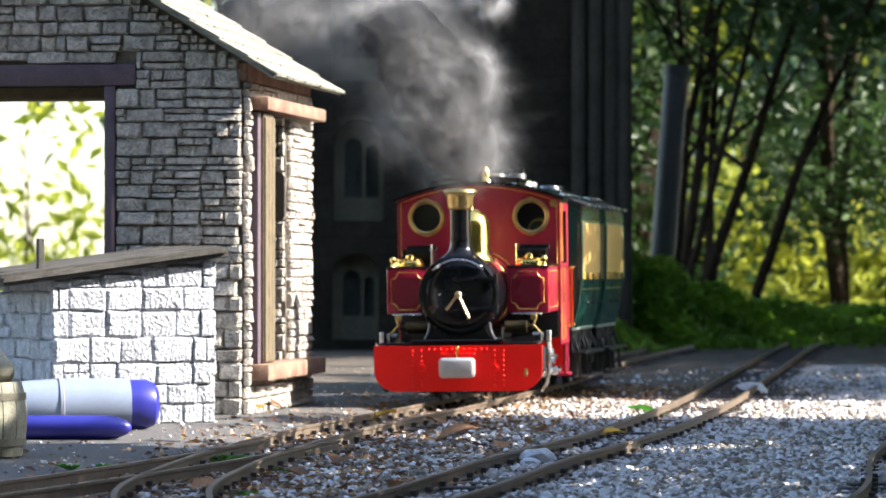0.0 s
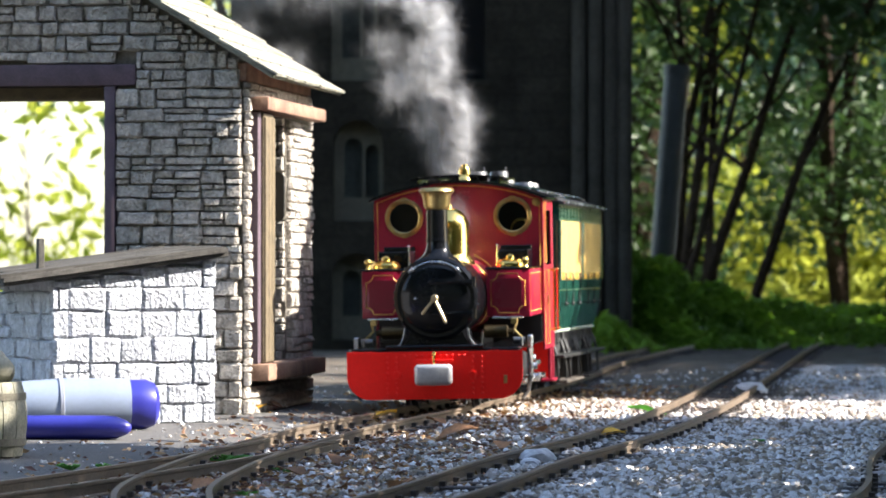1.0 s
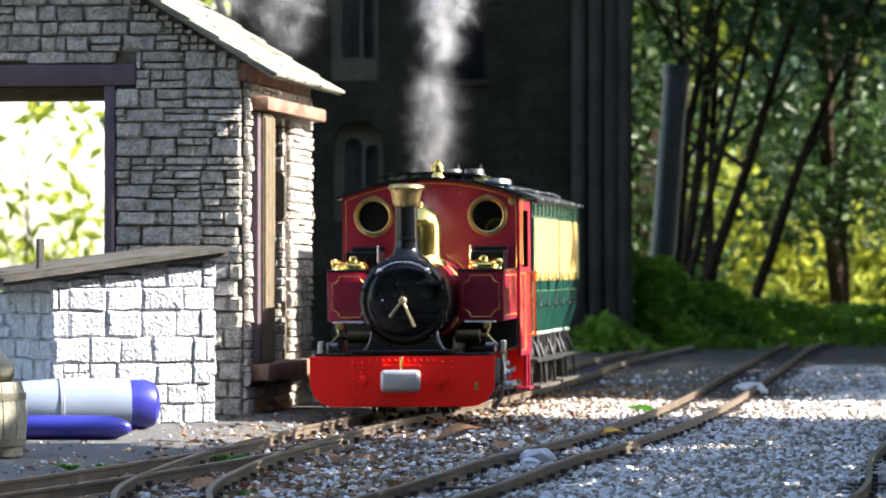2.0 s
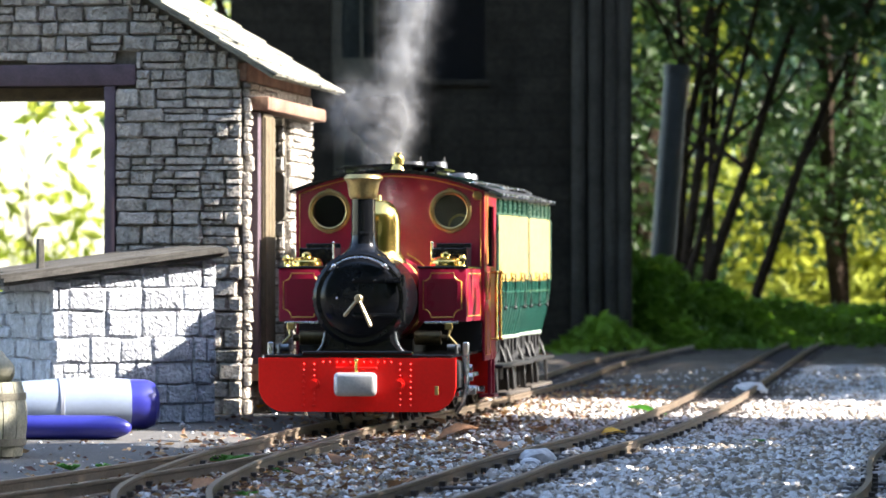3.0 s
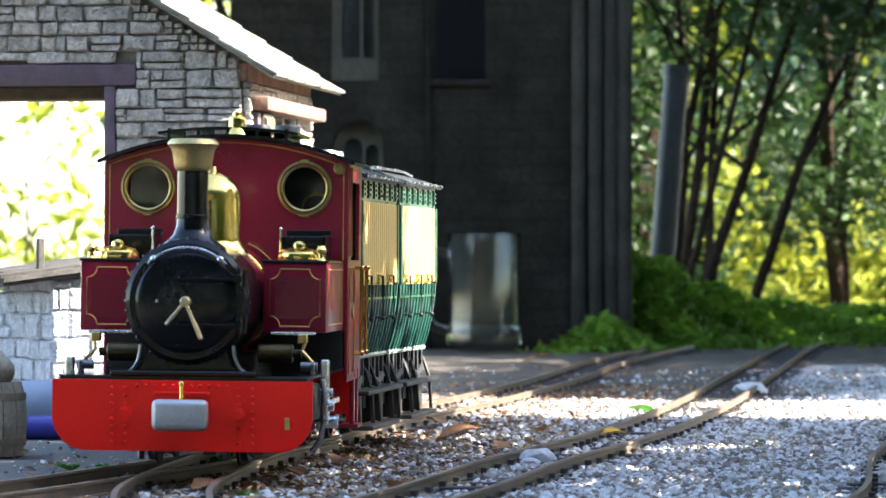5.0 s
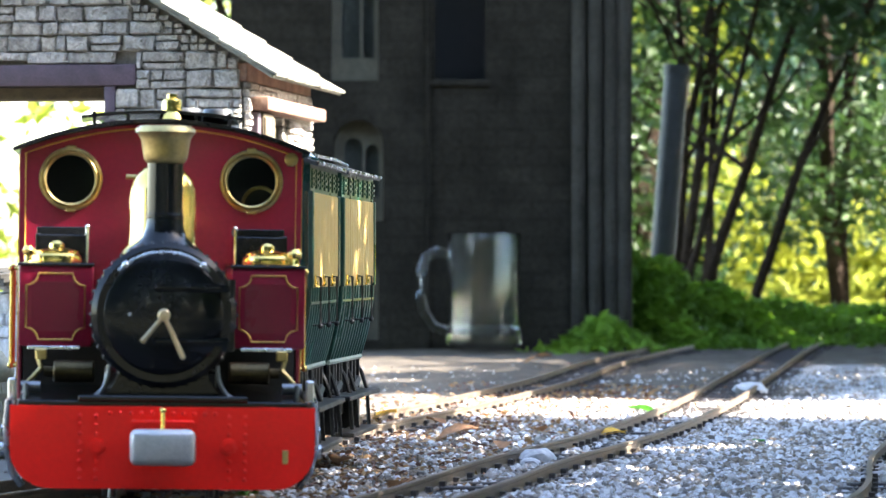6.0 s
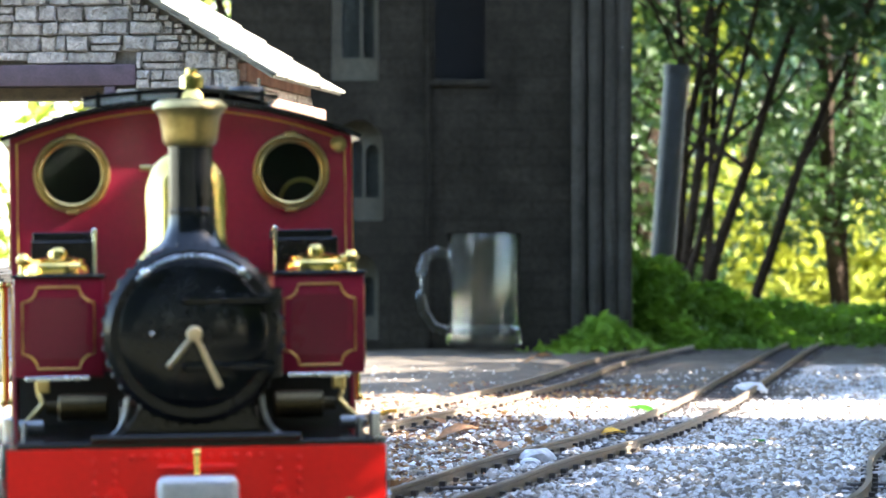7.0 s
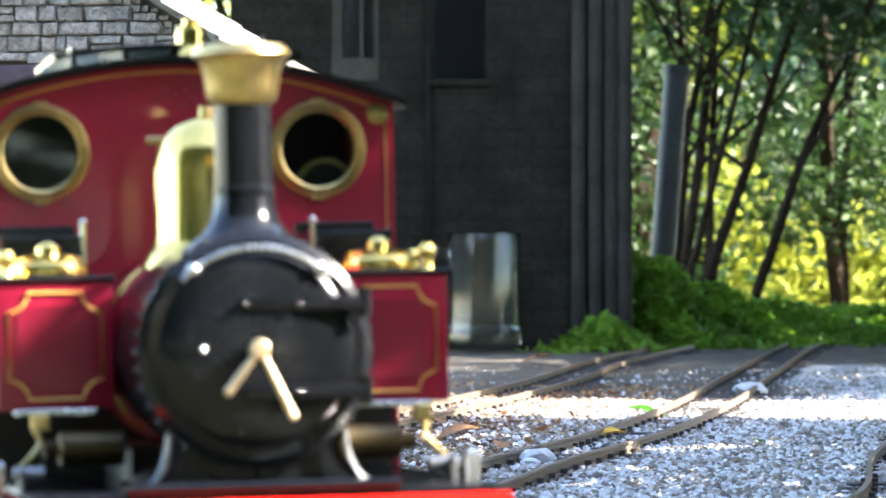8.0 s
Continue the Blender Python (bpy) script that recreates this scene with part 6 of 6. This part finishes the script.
def puff_mesh(core, size, sheets, seed, material, long=1.0):
    """A puff: soft round sheets of mist turned every way, gathered about one heart; long stretches it upwards."""
    r = np.random.RandomState(seed)
    c = r.normal(size=(sheets, 3))
    c *= (core * r.rand(sheets) ** 0.5 / np.linalg.norm(c, axis=1))[:, None]
    c[:, 2] *= long
    d = r.normal(size=(sheets, 3))
    d /= np.linalg.norm(d, axis=1)[:, None]
    u = np.cross(d, r.normal(size=(sheets, 3)))
    u /= np.linalg.norm(u, axis=1)[:, None]
    w = np.cross(d, u)
    rad = size * (0.6 + 0.7 * r.rand(sheets))[:, None]
    rim = 8
    verts = [c]
    for i in range(rim):
        a = 2 * math.pi * i / rim
        verts.append(c + (u * (1.6 * math.cos(a)) + w * (0.62 * math.sin(a))) * rad)
    v = np.stack(verts, 1).reshape(-1, 3)
    faces = [(k * (rim + 1), k * (rim + 1) + 1 + i, k * (rim + 1) + 1 + (i + 1) % rim) for k in range(sheets) for i in range(rim)]
    me = bpy.data.meshes.new("steam_puff")
    me.from_pydata(v.tolist(), [], faces)
    me.attributes.new("soft", "FLOAT", "POINT").data.foreach_set("value", ([1.0] + [0.0] * rim) * sheets)
    me.materials.append(material)
    return me


PUFFS = []


def build_steam():
    """Puffs leave the safety valve by the whistle, rise and drift off. Each waits inside the boiler until its time comes."""
    rnd = random.Random(77)
    column = [puff_mesh(0.009, 0.0125, 80, k, STEAM, 1.5) for k in range(5)]
    billow = [puff_mesh(0.034, 0.027, 130, 10 + k, THIN_STEAM) for k in range(5)]
    shred = [puff_mesh(0.013, 0.015, 80, 30 + k, THIN_STEAM) for k in range(4)]

    def puff(me, te, drift, label):
        ob = tagged(new("steam_puff", me), label, "steam", kind="stuff")
        PUFFS.append((ob, te, drift, rnd.uniform(0, 360)))

    # broad billows already blown aside when the clip begins
    for k in range(52):
        te = -1.05 + 0.020 * k
        puff(rnd.choice(billow), te, (-rnd.uniform(0.06, 0.36), rnd.uniform(-0.05, 0.05), rnd.uniform(0.14, 0.24)), "billow of white steam drifting off the locomotive")
    # the column that rises straight, first leaning aside, then upright, then fading
    te = -0.65
    while te < 2.95:
        lean = rnd.uniform(-0.02, 0.03) if te < -0.05 or te > 0.75 else rnd.uniform(-0.16, 0.0)
        puff(rnd.choice(column if te < 1.7 else shred), te, (lean, rnd.uniform(-0.02, 0.02), rnd.uniform(0.22, 0.27)), "wisp of white steam rising from the locomotive")
        te += 0.034
    # shreds torn from the column and left hanging beside it
    for k in range(30):
        puff(rnd.choice(shred), 0.1 + 0.035 * k, (-rnd.uniform(0.05, 0.22), rnd.uniform(-0.03, 0.03), rnd.uniform(0.12, 0.24)), "shred of grey steam torn from the rising column")
    # thin haze blown over the shed later on
    for k in range(20):
        te = 2.62 + 0.032 * k
        puff(rnd.choice(shred), te, (-rnd.uniform(0.04, 0.20), -rnd.uniform(0.0, 0.10), rnd.uniform(0.10, 0.17)), "thin haze of steam drifting across the shed")


build_steam()
scene.cycles.transparent_max_bounces = 128

# ---- what moves ----
LOCO = [(0, 0.0111, 2.7615, 0.0004, -6.15, 0.56, -0.65), (0.5, 0.004, 2.7099, -0.0002, -6.53, 0.51, -0.93), (1, -0.0053, 2.6441, -0.0013, -6.58, 0.62, -0.99), (1.5, -0.0156, 2.574, -0.0022, -6.63, 0.55, -0.87), (2.25, -0.0332, 2.4736, -0.0009, -6.65, 0.14, -0.28), (3, -0.0528, 2.3473, 0.0011, -6.22, -0.22, -0.04), (3.5, -0.0666, 2.2311, 0.0013, -5.48, -0.2, -0.53), (4, -0.0872, 2.0988, 0.0022, -6.08, -0.21, -0.25), (4.5, -0.1083, 1.9517, 0.0035, -5.64, -0.47, -0.24), (4.7, -0.1148, 1.8749, 0.0037, -5.27, -0.31, 0.27), (5.25, -0.1241, 1.7172, 0.0043, -1.05, 0.19, 0.68), (5.8, -0.1187, 1.5873, 0.0025, 3.9, 0.47, 0.65), (6, -0.1127, 1.5342, 0.0008, 4.9, 0.45, 0.77), (6.5, -0.0955, 1.3948, 0.0009, 6.13, -0.35, 0.25), (7, -0.0788, 1.2345, -0.0015, 5.15, -0.2, -0.8), (7.5, -0.0772, 1.078, -0.0024, 1.19, -1.0, -1.0), (8, -0.042, 0.935, -0.0, 10.6, -1.1, -1.1)]
COACH_A = [(0, 0.0523, 3.0444, -8.11), (0.5, 0.0434, 2.9926, -8.11), (1, 0.0314, 2.9267, -8.5), (1.5, 0.0185, 2.8566, -8.9), (2.25, 0.0018, 2.7561, -8.9), (3, -0.0205, 2.6297, -9.59), (3.5, -0.0411, 2.5138, -10.39), (4, -0.0643, 2.3821, -10.39), (4.5, -0.081, 2.235, -7.59), (4.7, -0.0912, 2.1584, -7.59), (5.25, -0.1082, 2.0019, -5.73), (5.8, -0.1196, 1.8719, -5.15), (6, -0.1206, 1.8184, -3.34), (6.5, -0.1248, 1.6783, -2.0), (7, -0.1093, 1.5334, 5.06), (7.5, -0.0945, 1.3736, 5.33), (8, -0.0806, 1.2098, 4.69)]
COACH_B = [(0, 0.0782, 3.2048, -8.11), (0.5, 0.0678, 3.1529, -8.11), (1, 0.0544, 3.087, -8.11), (1.5, 0.0404, 3.0167, -8.11), (2.25, 0.023, 2.9161, -8.59), (3, 0.001, 2.7895, -8.9), (3.5, -0.0142, 2.673, -8.9), (4, -0.0381, 2.5414, -10.39), (4.5, -0.0598, 2.3956, -10.39), (4.7, -0.0704, 2.3191, -8.78), (5.25, -0.0906, 2.1629, -7.59), (5.8, -0.1058, 2.0333, -6.59), (6, -0.1098, 1.98, -5.15), (6.5, -0.1202, 1.8402, -4.11), (7, -0.1242, 1.6948, -2.0), (7.5, -0.1094, 1.5349, 5.06), (8, -0.0943, 1.3712, 5.33)]


def loco_pose(t):
    for a, b in zip(LOCO, LOCO[1:]):
        if t <= b[0]:
            k = (t - a[0]) / (b[0] - a[0])
            return pose(*[u + (v - u) * k for u, v in zip((a[1], a[2], a[3], a[5], a[6], a[4]), (b[1], b[2], b[3], b[5], b[6], b[4]))])
    return pose(*[LOCO[-1][i] for i in (1, 2, 3, 5, 6, 4)])


def motions():
    walk(loco, [(t, pose(x, y, z, p, r, q)) for t, x, y, z, q, p, r in LOCO])
    walk(coach_first, [(t, pose(x, y, 0, 0, 0, q)) for t, x, y, q in COACH_A])
    walk(coach_second, [(t, pose(x, y, 0, 0, 0, q)) for t, x, y, q in COACH_B])
    # wheels roll as far as the train runs
    for th, rows, radius in ((loco, [(r[0], r[1], r[2]) for r in LOCO], 0.017), (coach_first, [r[:3] for r in COACH_A], 0.0145), (coach_second, [r[:3] for r in COACH_B], 0.0145)):
        run = [0.0]
        for a, b in zip(rows, rows[1:]):
            run.append(run[-1] + math.hypot(b[1] - a[1], b[2] - a[2]))
        steps = [k / 15 for k in range(121)]
        turned = [math.degrees(np.interp(t, [r[0] for r in rows], run) / radius) for t in steps]
        for w in th.children:
            if w.name.startswith("wheel"):
                x, y, z = w.location
                walk(w, [(t, pose(x, y, z, a % 360)) for t, a in zip(steps, turned)])
    for ob, te, drift, turn in PUFFS:
        vent = loco_pose(max(te, 0)) @ Vector((-0.002, 0.180, 0.160))
        if te < 0:
            vent = vent + Vector((0.006, 0.02, 0)) * -te
        rows = []
        t = 0.0
        while t < te - 0.1:
            rows.append((t, loco_pose(t) @ pose(0.0, 0.110, 0.0775, 0, 0, turn)))
            t += 0.5
        if te > 0:
            rows.append((te - 0.07, loco_pose(te) @ pose(0.0, 0.110, 0.0775, 0, 0, turn)) if te > 0.07 else (0.0, loco_pose(te) @ pose(0.0, 0.110, 0.0775, 0, 0, turn)))
        for dt in (0.03, 0.12, 0.3, 0.6, 1.2, 2.4, 4.0):
            t = te + dt
            if 0.0 <= t < 7.8:
                k = 1 - 0.35 * min(1, dt)
                p = vent + Vector((drift[0] * dt * min(1, 0.35 + dt), drift[1] * dt, drift[2] * dt * (1.15 if dt < 0.2 else k + 0.25)))
                if not rows or t > rows[-1][0] + 0.02:
                    rows.append((t, pose(*p, 10 * dt, 6 * dt, turn + 25 * dt)))
        last = rows[-1][1].translation
        end = Vector((last.x + drift[0] * 1.5, last.y, last.z + drift[2] * (8.0 - rows[-1][0]) * 0.9))
        if rows[0][0] > 0:
            rows.insert(0, (0.0, rows[0][1]))
        rows.append((8.0, pose(*end, 20, 12, turn + 70)))
        walk(ob, rows)


motions()
